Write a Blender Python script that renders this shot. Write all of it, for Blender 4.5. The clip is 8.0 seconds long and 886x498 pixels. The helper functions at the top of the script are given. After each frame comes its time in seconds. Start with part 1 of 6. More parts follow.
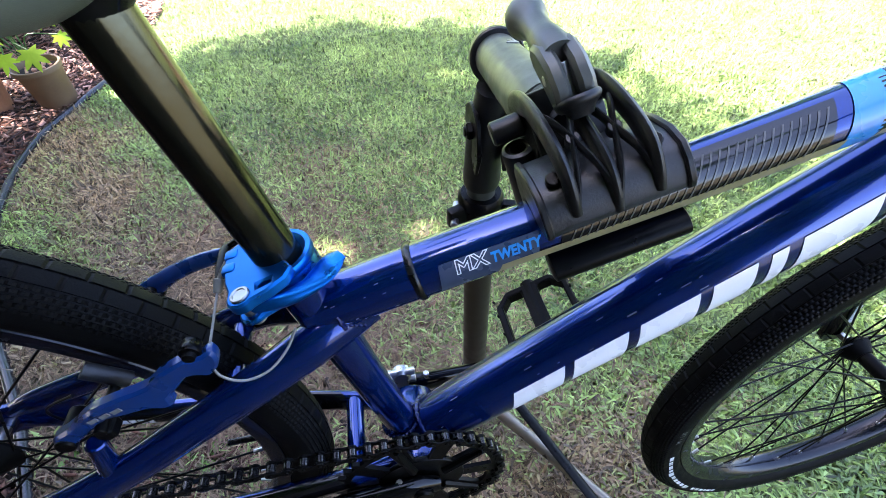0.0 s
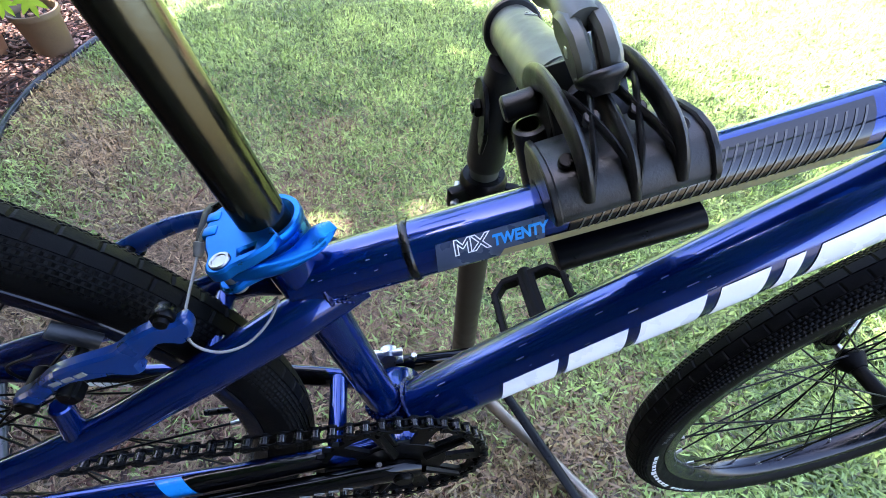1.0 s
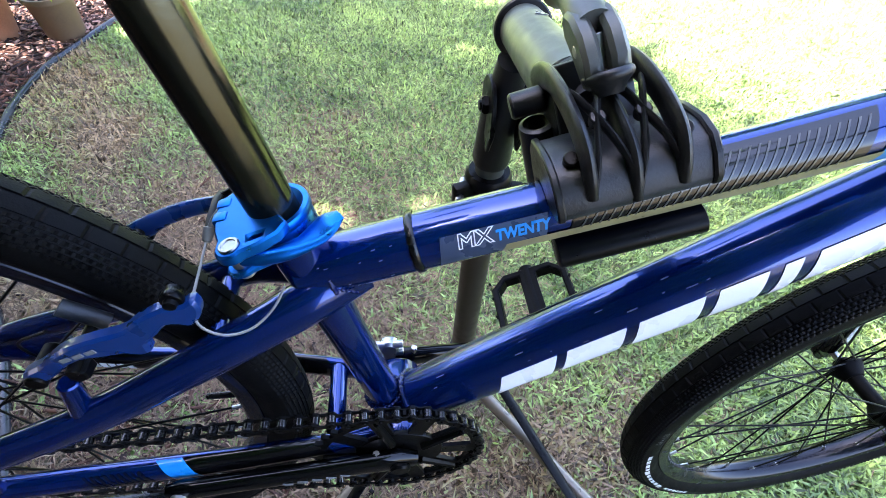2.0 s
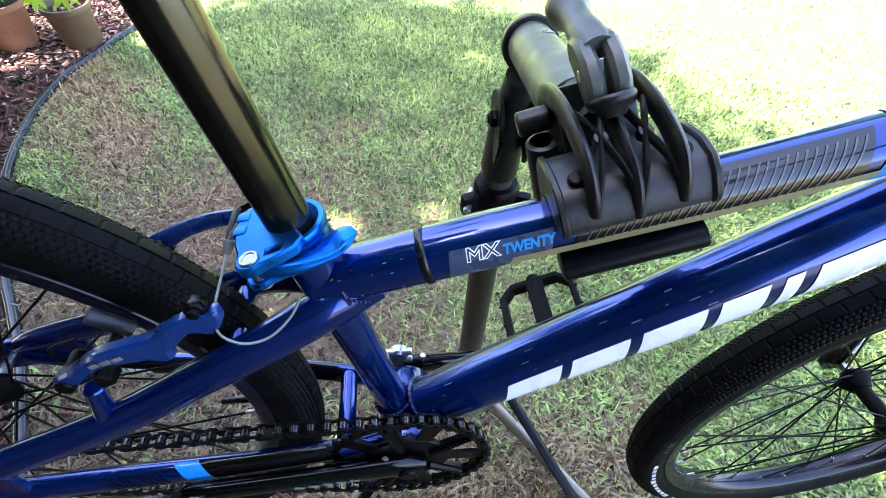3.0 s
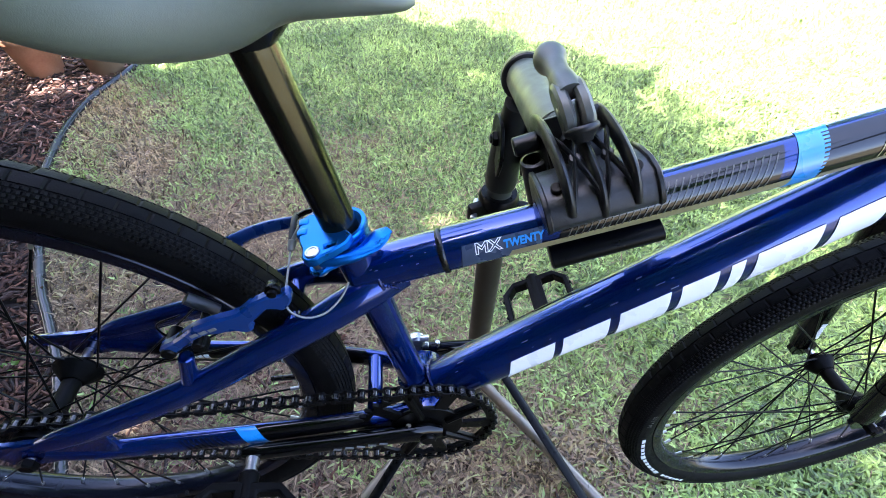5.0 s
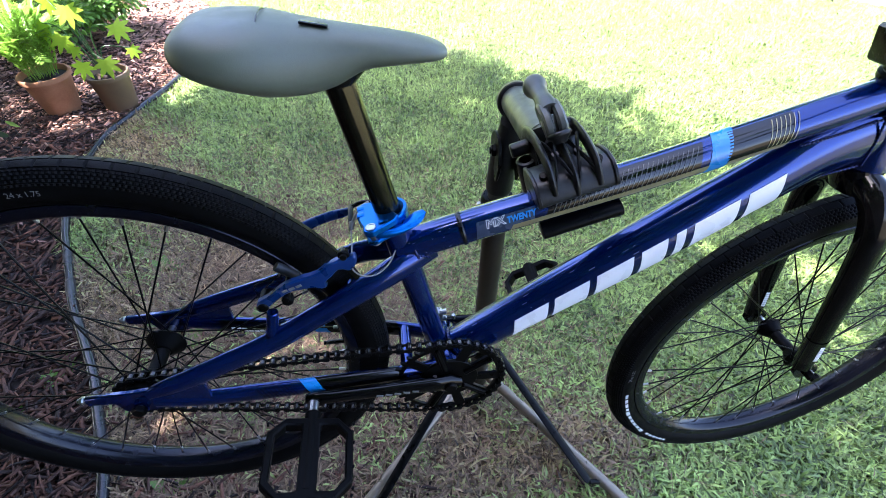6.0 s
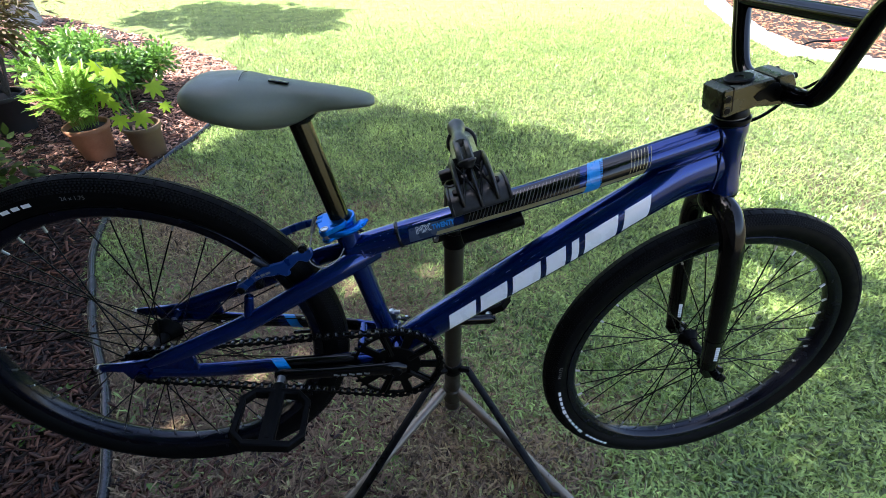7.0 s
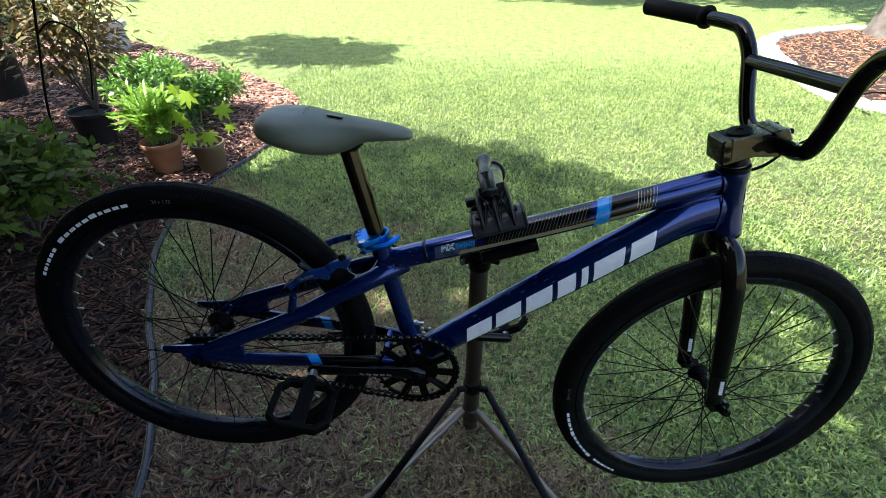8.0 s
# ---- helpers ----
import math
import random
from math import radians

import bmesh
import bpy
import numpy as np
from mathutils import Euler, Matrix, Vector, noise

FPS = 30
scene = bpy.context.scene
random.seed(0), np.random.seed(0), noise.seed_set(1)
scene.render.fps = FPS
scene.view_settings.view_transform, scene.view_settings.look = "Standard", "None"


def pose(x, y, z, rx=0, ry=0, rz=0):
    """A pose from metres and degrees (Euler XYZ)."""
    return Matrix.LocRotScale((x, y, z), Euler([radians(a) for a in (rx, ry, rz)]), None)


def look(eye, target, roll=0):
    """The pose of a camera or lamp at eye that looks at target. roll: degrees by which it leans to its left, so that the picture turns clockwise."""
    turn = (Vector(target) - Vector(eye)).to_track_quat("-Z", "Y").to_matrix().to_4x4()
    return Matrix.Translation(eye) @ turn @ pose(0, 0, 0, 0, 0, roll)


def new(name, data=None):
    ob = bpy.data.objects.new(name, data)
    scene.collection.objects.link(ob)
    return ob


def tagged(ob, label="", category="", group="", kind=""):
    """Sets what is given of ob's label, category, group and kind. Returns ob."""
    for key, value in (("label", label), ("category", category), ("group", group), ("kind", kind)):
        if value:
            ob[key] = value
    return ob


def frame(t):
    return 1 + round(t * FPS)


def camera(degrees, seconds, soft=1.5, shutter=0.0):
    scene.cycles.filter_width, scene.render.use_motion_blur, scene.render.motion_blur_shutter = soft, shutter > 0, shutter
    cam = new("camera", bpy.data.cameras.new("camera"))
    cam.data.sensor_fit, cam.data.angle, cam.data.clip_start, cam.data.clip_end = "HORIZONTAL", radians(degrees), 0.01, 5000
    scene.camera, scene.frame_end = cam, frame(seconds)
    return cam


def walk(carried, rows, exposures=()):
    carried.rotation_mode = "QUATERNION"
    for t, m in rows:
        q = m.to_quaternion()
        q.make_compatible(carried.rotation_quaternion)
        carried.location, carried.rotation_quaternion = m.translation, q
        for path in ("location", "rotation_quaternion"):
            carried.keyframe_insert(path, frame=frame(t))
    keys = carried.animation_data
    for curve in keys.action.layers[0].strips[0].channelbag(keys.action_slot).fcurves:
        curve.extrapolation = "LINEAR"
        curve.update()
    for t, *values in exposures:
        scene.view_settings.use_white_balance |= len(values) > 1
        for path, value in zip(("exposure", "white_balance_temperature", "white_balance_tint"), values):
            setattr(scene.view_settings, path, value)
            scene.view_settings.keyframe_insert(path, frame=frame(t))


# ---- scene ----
cam = camera(87.1, 8.0, soft=0.4)
PATH = [
    (0, (-0.109, -0.186, 1.133), (0.091, 1.138, -0.352), -2.6),
    (0.5, (-0.107, -0.178, 1.121), (0.1, 1.11, -0.395), 0.1),
    (1, (-0.109, -0.175, 1.118), (0.101, 1.089, -0.418), 2.2),
    (1.5, (-0.11, -0.177, 1.118), (0.101, 1.073, -0.43), 3.6),
    (3, (-0.112, -0.183, 1.132), (0.054, 1.093, -0.399), 2.9),
    (3.5, (-0.113, -0.184, 1.136), (0.042, 1.102, -0.388), 2.4),
    (4, (-0.114, -0.188, 1.138), (0.043, 1.104, -0.381), 2.3),
    (4.5, (-0.117, -0.198, 1.152), (0.042, 1.103, -0.358), 2.0),
    (4.7, (-0.118, -0.215, 1.166), (0.034, 1.091, -0.341), 1.7),
    (5.8, (-0.167, -0.341, 1.238), (0.001, 1.034, -0.204), 0.4),
    (6, (-0.17, -0.369, 1.251), (0.016, 1.024, -0.172), 0.4),
    (6.5, (-0.136, -0.453, 1.274), (0.072, 1.013, -0.071), -0.3),
    (7, (-0.084, -0.529, 1.302), (0.056, 1.017, 0.041), -0.4),
    (7.5, (-0.063, -0.577, 1.335), (-0.008, 1.021, 0.133), -0.3),
    (8, (-0.066, -0.607, 1.34), (-0.081, 1.021, 0.179), 0.2),
]
EXPOSURES = [(0, 3.58, 6200, 20), (1.5, 3.88, 6200, 20), (4.5, 3.94, 6200, 20), (5.3, 3.74, 6100, 20), (6.0, 3.32, 6000, 20), (7.0, 2.45, 6200, 14), (8.0, 2.05, 6350, 10)]
walk(cam, [(t, look(eye, target, roll)) for t, eye, target, roll in PATH], EXPOSURES)

# ---- daylight ----
SUN_DIR = Vector((-0.55, -0.15, 0.82)).normalized()
world = bpy.data.worlds.new("daylight")
scene.world = world
world.use_nodes = True
sky = world.node_tree.nodes.new("ShaderNodeTexSky")
sky.sky_type = "NISHITA"
sky.sun_disc = False
sky.air_density, sky.dust_density, sky.ozone_density = 0.8, 2.5, 0.6
sky.sun_elevation = math.asin(SUN_DIR.z)
sky.sun_rotation = math.atan2(SUN_DIR.x, SUN_DIR.y)
background = world.node_tree.nodes["Background"]
world.node_tree.links.new(sky.outputs[0], background.inputs[0])
background.inputs[1].default_value = 0.142
sun = new("sun", bpy.data.lights.new("sun", "SUN"))
sun.data.energy = 4.5
sun.data.angle = radians(0.6)
sun.data.color = (1.0, 0.96, 0.9)
sun.matrix_world = look(SUN_DIR * 20, (0, 0, 0))


# ---- materials ----
def material(name, color, rough=0.5, metal=0.0, coat=0.0, vary=0.15, scale=30.0, bump=0.0, bump_scale=200.0,
             per_piece=0.0, per_island=0.0, other=None, subsurface=0.0, spec=0.5, rough_vary=0.1, trans=0.0):
    """A painted, metal or natural surface: colour that varies at two scales, uneven gloss and fine relief."""
    m = bpy.data.materials.new(name)
    m.use_nodes = True
    nt = m.node_tree
    n, link = nt.nodes, nt.links.new
    b = n["Principled BSDF"]
    coord = n.new("ShaderNodeTexCoord")
    big, fine = n.new("ShaderNodeTexNoise"), n.new("ShaderNodeTexNoise")
    big.inputs["Scale"].default_value, fine.inputs["Scale"].default_value = scale, scale * 9
    big.inputs["Detail"].default_value = fine.inputs["Detail"].default_value = 4
    link(coord.outputs["Object"], big.inputs[0]), link(coord.outputs["Object"], fine.inputs[0])
    add = n.new("ShaderNodeMath"); add.operation = "MULTIPLY_ADD"
    link(fine.outputs[0], add.inputs[0]); add.inputs[1].default_value = 0.45
    link(big.outputs[0], add.inputs[2])
    ramp = n.new("ShaderNodeMapRange")
    link(add.outputs[0], ramp.inputs[0])
    ramp.inputs[1].default_value, ramp.inputs[2].default_value = 0.4, 1.05
    mix = n.new("ShaderNodeMix"); mix.data_type = "RGBA"
    dark = tuple(c * (1 - vary) for c in color)
    light = other or tuple(min(1, c * (1 + vary)) for c in color)
    mix.inputs[6].default_value, mix.inputs[7].default_value = (*dark, 1), (*light, 1)
    link(ramp.outputs[0], mix.inputs[0])
    col = mix.outputs[2]
    for amount, node, socket in ((per_piece, "ShaderNodeObjectInfo", "Random"), (per_island, "ShaderNodeNewGeometry", "Random Per Island")):
        if amount:
            info = n.new(node)
            rng = n.new("ShaderNodeMapRange")
            link(info.outputs[socket], rng.inputs[0])
            rng.inputs[3].default_value, rng.inputs[4].default_value = 1 - amount, 1 + amount
            mul = n.new("ShaderNodeVectorMath"); mul.operation = "SCALE"
            link(col, mul.inputs[0]), link(rng.outputs[0], mul.inputs[3])
            col = mul.outputs[0]
    link(col, b.inputs["Base Color"])
    rr = n.new("ShaderNodeMapRange")
    link(big.outputs[0], rr.inputs[0])
    rr.inputs[1].default_value, rr.inputs[2].default_value = 0.3, 0.7
    rr.inputs[3].default_value, rr.inputs[4].default_value = max(0.02, rough - rough_vary), min(1, rough + rough_vary)
    link(rr.outputs[0], b.inputs["Roughness"])
    b.inputs["Metallic"].default_value = metal
    b.inputs["Coat Weight"].default_value = coat
    b.inputs["Coat Roughness"].default_value = 0.035
    b.inputs["Specular IOR Level"].default_value = spec
    if trans:
        t = n.new("ShaderNodeBsdfTranslucent")
        link(col, t.inputs[0])
        ms = n.new("ShaderNodeMixShader")
        ms.inputs[0].default_value = trans
        link(b.outputs[0], ms.inputs[1]), link(t.outputs[0], ms.inputs[2])
        link(ms.outputs[0], n["Material Output"].inputs[0])
    if bump:
        nz = n.new("ShaderNodeTexNoise")
        nz.inputs["Scale"].default_value, nz.inputs["Detail"].default_value = bump_scale, 3
        link(coord.outputs["Object"], nz.inputs[0])
        bp = n.new("ShaderNodeBump")
        bp.inputs["Strength"].default_value, bp.inputs["Distance"].default_value = bump, 0.002
        link(nz.outputs[0], bp.inputs["Height"])
        link(bp.outputs[0], b.inputs["Normal"])
    return m


BLUE = material("blue_paint", (0.0002, 0.019, 0.138), 0.2, 0.7, 0.85, 0.12, 40, 0.0, rough_vary=0.04, spec=0.4)
WELD = material("weld_bead", (0.0015, 0.008, 0.06), 0.16, 0.3, 0.0, 0.2, 120, 0.3, 300)
ANODISED = material("blue_anodised", (0.003, 0.12, 0.43), 0.33, 0.9, 0.0, 0.12, 60)
BRAKE_BLUE = material("brake_blue", (0.002, 0.03, 0.15), 0.3, 0.2, 0.5, 0.15, 60)
CYAN = material("cyan_decal", (0.008, 0.24, 0.64), 0.3, 0.0, 0.8, 0.08, 40)
WHITE = material("white_decal", (0.9, 0.9, 0.9), 0.3, 0.0, 0.8, 0.03, 40)
BLACK_DECAL = material("black_decal", (0.002, 0.002, 0.0025), 0.12, 0.0, 0.0, 0.2, 50, rough_vary=0.04, spec=0.55)
GREY_DECAL = material("grey_decal", (0.036, 0.052, 0.09), 0.3, 0.0, 0.0, 0.08, 50)
GOLD = material("gold_decal", (0.34, 0.29, 0.14), 0.35, 0.3, 0.6, 0.12, 50)
HATCH = material("hatch_decal", (0.045, 0.045, 0.038), 0.35, 0.1, 0.5, 0.1, 50)
BLACK_GLOSS = material("black_gloss", (0.0022, 0.0022, 0.0024), 0.06, 0.0, 0.0, 0.2, 40, rough_vary=0.02, spec=0.3)
BLACK_SATIN = material("black_satin", (0.005, 0.005, 0.0042), 0.24, 0.25, 0.0, 0.25, 60, 0.03, 500, rough_vary=0.06)
POST = material("seatpost_metal", (0.062, 0.06, 0.04), 0.2, 0.95, 0.0, 0.15, 60, 0.02, 500, rough_vary=0.05)
BLACK_METAL = material("black_metal", (0.002, 0.002, 0.002), 0.35, 0.1, 0.0, 0.3, 80, 0.05, 400, spec=0.13)
PLASTIC = material("black_plastic", (0.0085, 0.0085, 0.0078), 0.38, 0.0, 0.0, 0.25, 70, 0.12, 900, spec=0.34)
CLAMP_PAD = material("worn_rubber", (0.009, 0.009, 0.0095), 0.4, 0.0, 0.0, 0.35, 24, 0.12, 600, other=(0.036, 0.039, 0.043), spec=0.4)
RUBBER = material("tyre_rubber", (0.003, 0.003, 0.003), 0.55, 0.0, 0.0, 0.3, 60, 0.15, 700, spec=0.075)
RIM = material("rim_alloy", (0.006, 0.007, 0.012), 0.2, 0.3, 0.0, 0.2, 60, 0.03, 500, spec=0.4)
SEAT_SKIN = material("seat_vinyl", (0.107, 0.12, 0.082), 0.45, 0.0, 0.0, 0.1, 50, 0.1, 1500)
STEEL = material("bright_steel", (0.42, 0.42, 0.41), 0.33, 1.0, 0.0, 0.12, 80)
CHAIN = material("chain_steel", (0.075, 0.072, 0.068), 0.26, 0.9, 0.0, 0.3, 200, per_piece=0.35)
WIRE = material("cable_housing", (0.22, 0.21, 0.19), 0.4, 0.2, 0.0, 0.1, 100)
STAND = material("stand_paint", (0.04, 0.033, 0.023), 0.4, 0.45, 0.0, 0.15, 60, 0.05, 600)
LEG = material("stand_leg_paint", (0.19, 0.16, 0.12), 0.34, 0.6, 0.0, 0.15, 30, 0.05, 500)
ARM = material("stand_arm_paint", (0.058, 0.061, 0.05), 0.42, 0.25, 0.1, 0.12, 50, 0.05, 700)
PRINT = material("pale_print", (0.17, 0.17, 0.165), 0.5, 0.0, 0.0, 0.1, 60)
TERRACOTTA = material("terracotta", (0.36, 0.14, 0.06), 0.85, 0, 0, 0.25, 14, 0.25, 120, other=(0.42, 0.2, 0.1))
BROWN_POT = material("brown_plastic_pot", (0.15, 0.09, 0.045), 0.6, 0, 0, 0.2, 14, 0.1, 90)
DARK_POT = material("dark_pot", (0.012, 0.01, 0.009), 0.6, 0, 0, 0.25, 14, 0.1, 90)
HOSE = material("edging_pipe", (0.008, 0.009, 0.011), 0.25, 0.0, 0.0, 0.4, 9, 0.15, 150, other=(0.025, 0.026, 0.03))
STONE = material("pale_stone", (0.46, 0.43, 0.39), 0.85, 0, 0, 0.2, 6, 0.5, 40, per_piece=0.15)
BARK = material("bark", (0.07, 0.055, 0.045), 0.95, 0, 0, 0.45, 9, 0.9, 30, other=(0.17, 0.145, 0.125))
# mulch as it looks in the shade, the shade being in the colour
SHADED_CHIP = material("bark_chip", (0.024, 0.009, 0.0045), 0.85, 0, 0, 0.5, 20, 0.4, 150, per_island=0.95, other=(0.115, 0.047, 0.025))
# the same mulch with sunlight put into its colour
SUNLIT_CHIP = material("sunlit_bark_chip", (0.38, 0.21, 0.15), 0.9, 0, 0, 0.4, 20, 0.3, 150, per_island=0.5)
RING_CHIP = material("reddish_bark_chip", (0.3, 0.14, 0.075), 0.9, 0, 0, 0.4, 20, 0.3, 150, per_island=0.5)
LEAF = material("leaf", (0.05, 0.13, 0.03), 0.5, 0, 0, 0.3, 6, 0, per_island=0.4, trans=0.35)
SHRUB_LEAF = material("shrub_leaf", (0.12, 0.25, 0.035), 0.4, 0, 0, 0.3, 6, 0, per_island=0.5, trans=0.35)
YOUNG_LEAF = material("broad_leaf", (0.035, 0.075, 0.012), 0.5, 0, 0, 0.3, 6, 0, per_island=0.7, trans=0.4, other=(0.14, 0.2, 0.025), spec=0.25)
STEM = material("stem_alloy", (0.095, 0.092, 0.062), 0.26, 0.95, 0.0, 0.2, 60, 0.03, 500)
PEDAL = material("pedal_plastic", (0.0024, 0.0024, 0.0024), 0.5, 0.0, 0.0, 0.3, 60, 0.15, 700, spec=0.07)
LIME = material("lime_leaf", (0.3, 0.45, 0.03), 0.42, 0, 0, 0.15, 8, 0, per_island=0.2, trans=0.4)
FERN = material("fern_leaf", (0.24, 0.42, 0.05), 0.5, 0, 0, 0.2, 8, 0, per_island=0.35, trans=0.4)
RUSSET = material("russet_leaf", (0.24, 0.1, 0.04), 0.5, 0, 0, 0.4, 8, 0, per_island=0.6, trans=0.35, other=(0.16, 0.17, 0.045))
CANOPY = material("tree_leaf", (0.07, 0.17, 0.035), 0.55, 0, 0, 0.2, 3, 0, per_island=0.3, trans=0.28)
RED = material("red_plastic", (0.6, 0.02, 0.03), 0.4)


def ground_material():
    """Soil, thatch and short turf, with dry and green areas of their own shape."""
    m = material("turf_soil", (0.06, 0.041, 0.025), 0.95, 0, 0, 0.45, 6, 0.8, 90, other=(0.11, 0.09, 0.045))
    n, link = m.node_tree.nodes, m.node_tree.links.new
    b = n["Principled BSDF"]
    soil = b.inputs["Base Color"].links[0].from_socket
    coord = n.new("ShaderNodeTexCoord")
    pos = n.new("ShaderNodeSeparateXYZ"); link(coord.outputs["Object"], pos.inputs[0])
    noise_a = n.new("ShaderNodeTexNoise"); noise_a.inputs["Scale"].default_value, noise_a.inputs["Detail"].default_value = 1.3, 6
    link(coord.outputs["Object"], noise_a.inputs[0])
    noise_b = n.new("ShaderNodeTexNoise"); noise_b.inputs["Scale"].default_value, noise_b.inputs["Detail"].default_value = 60, 5
    link(coord.outputs["Object"], noise_b.inputs[0])
    far = n.new("ShaderNodeMapRange"); link(pos.outputs[1], far.inputs[0])
    far.inputs[1].default_value, far.inputs[2].default_value = 1.0, 3.5
    s = n.new("ShaderNodeMath"); s.operation = "MULTIPLY_ADD"
    link(far.outputs[0], s.inputs[0]); s.inputs[1].default_value = 0.55; link(noise_a.outputs[0], s.inputs[2])
    mask = n.new("ShaderNodeMapRange"); link(s.outputs[0], mask.inputs[0])
    mask.inputs[1].default_value, mask.inputs[2].default_value = 0.45, 0.75
    green = n.new("ShaderNodeMix"); green.data_type = "RGBA"
    green.inputs[6].default_value, green.inputs[7].default_value = (0.07, 0.115, 0.025, 1), (0.22, 0.28, 0.075, 1)
    noise_c = n.new("ShaderNodeTexNoise"); noise_c.inputs["Scale"].default_value, noise_c.inputs["Detail"].default_value = 9, 6
    link(coord.outputs["Object"], noise_c.inputs[0])
    both = n.new("ShaderNodeMath"); both.operation = "ADD"; link(noise_b.outputs[0], both.inputs[0]); link(noise_c.outputs[0], both.inputs[1])
    tuft = n.new("ShaderNodeMapRange"); link(both.outputs[0], tuft.inputs[0]); tuft.inputs[1].default_value, tuft.inputs[2].default_value = 0.75, 1.25
    link(tuft.outputs[0], green.inputs[0])
    # turf is darker near, in the gaps between blades, and paler further off
    closed = n.new("ShaderNodeMapRange"); link(pos.outputs[1], closed.inputs[0])
    closed.inputs[1].default_value, closed.inputs[2].default_value = 2.2, 6.0
    deep = n.new("ShaderNodeMix"); deep.data_type = "RGBA"
    deep.inputs[6].default_value = (0.085, 0.1, 0.04, 1)
    link(closed.outputs[0], deep.inputs[0]); link(green.outputs[2], deep.inputs[7])
    green = deep
    mix = n.new("ShaderNodeMix"); mix.data_type = "RGBA"
    link(mask.outputs[0], mix.inputs[0]); link(soil, mix.inputs[6]); link(green.outputs[2], mix.inputs[7])
    link(mix.outputs[2], b.inputs["Base Color"])
    return m


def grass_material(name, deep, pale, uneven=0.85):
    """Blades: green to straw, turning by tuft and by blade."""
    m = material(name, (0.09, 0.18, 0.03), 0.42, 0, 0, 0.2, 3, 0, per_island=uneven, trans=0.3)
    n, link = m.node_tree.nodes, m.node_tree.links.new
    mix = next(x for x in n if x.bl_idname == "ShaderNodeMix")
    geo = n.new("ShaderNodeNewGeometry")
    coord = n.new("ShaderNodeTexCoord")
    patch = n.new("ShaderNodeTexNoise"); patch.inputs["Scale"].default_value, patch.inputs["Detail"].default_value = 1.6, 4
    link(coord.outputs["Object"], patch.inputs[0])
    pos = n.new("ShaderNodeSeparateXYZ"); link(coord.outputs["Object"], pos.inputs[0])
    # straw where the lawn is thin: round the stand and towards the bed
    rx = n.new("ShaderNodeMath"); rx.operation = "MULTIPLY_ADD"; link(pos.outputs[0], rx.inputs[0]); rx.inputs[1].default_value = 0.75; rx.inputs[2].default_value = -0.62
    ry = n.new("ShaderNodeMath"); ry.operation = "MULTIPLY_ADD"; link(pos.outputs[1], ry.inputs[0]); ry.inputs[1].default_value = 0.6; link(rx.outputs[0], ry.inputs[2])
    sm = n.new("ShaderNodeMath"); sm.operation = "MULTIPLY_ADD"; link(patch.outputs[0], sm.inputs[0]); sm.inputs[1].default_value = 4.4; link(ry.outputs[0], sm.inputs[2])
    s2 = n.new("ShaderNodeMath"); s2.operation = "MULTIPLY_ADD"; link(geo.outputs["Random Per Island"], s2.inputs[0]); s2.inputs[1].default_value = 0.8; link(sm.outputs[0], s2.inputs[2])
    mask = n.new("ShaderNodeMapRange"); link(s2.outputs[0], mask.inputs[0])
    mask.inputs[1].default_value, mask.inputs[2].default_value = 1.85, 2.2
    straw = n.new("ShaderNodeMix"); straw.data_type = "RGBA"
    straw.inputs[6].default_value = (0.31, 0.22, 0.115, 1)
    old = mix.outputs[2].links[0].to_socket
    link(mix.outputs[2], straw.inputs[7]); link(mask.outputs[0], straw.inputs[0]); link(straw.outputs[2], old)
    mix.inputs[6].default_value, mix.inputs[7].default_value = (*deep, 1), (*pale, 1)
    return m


TURF = ground_material()
# one lawn, two colours: shaded blades, then a copy with sunlight in its colour
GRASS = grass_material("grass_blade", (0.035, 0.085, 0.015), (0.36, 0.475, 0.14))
SUNLIT_GRASS = grass_material("sunny_grass_blade", (0.1, 0.18, 0.04), (0.31, 0.405, 0.115), 0.7)
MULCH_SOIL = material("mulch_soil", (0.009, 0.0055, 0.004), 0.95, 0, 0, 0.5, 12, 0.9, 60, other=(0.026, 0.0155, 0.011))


# ---- mesh helpers ----
def part(name, bm, mat, parent=None, label="", smooth=True):
    me = bpy.data.meshes.new(name)
    if smooth:
        for f in bm.faces:
            f.smooth = True
    bm.to_mesh(me)
    bm.free()
    me.materials.append(mat)
    if smooth:
        me.set_sharp_from_angle(angle=radians(40))
    ob = new(name, me)
    ob.parent = parent
    if label:
        ob["label"] = label
    return ob


def shared(name, ob, m, parent):
    """One more piece on the mesh of ob."""
    o = new(name, ob.data)
    o.parent = parent
    o.matrix_basis = m
    return o


def spline(points, steps=8):
    """A smooth line through points (tuples of any length)."""
    pts = [np.array(p, float) for p in points]
    ext = [2 * pts[0] - pts[1]] + pts + [2 * pts[-1] - pts[-2]]
    out = []
    for i in range(1, len(ext) - 2):
        a, b, c, d = ext[i - 1:i + 3]
        for k in range(steps):
            t = k / steps
            out.append(0.5 * (2 * b + (c - a) * t + (2 * a - 5 * b + 4 * c - d) * t * t + (3 * b - a - 3 * c + d) * t ** 3))
    out.append(pts[-1])
    return out


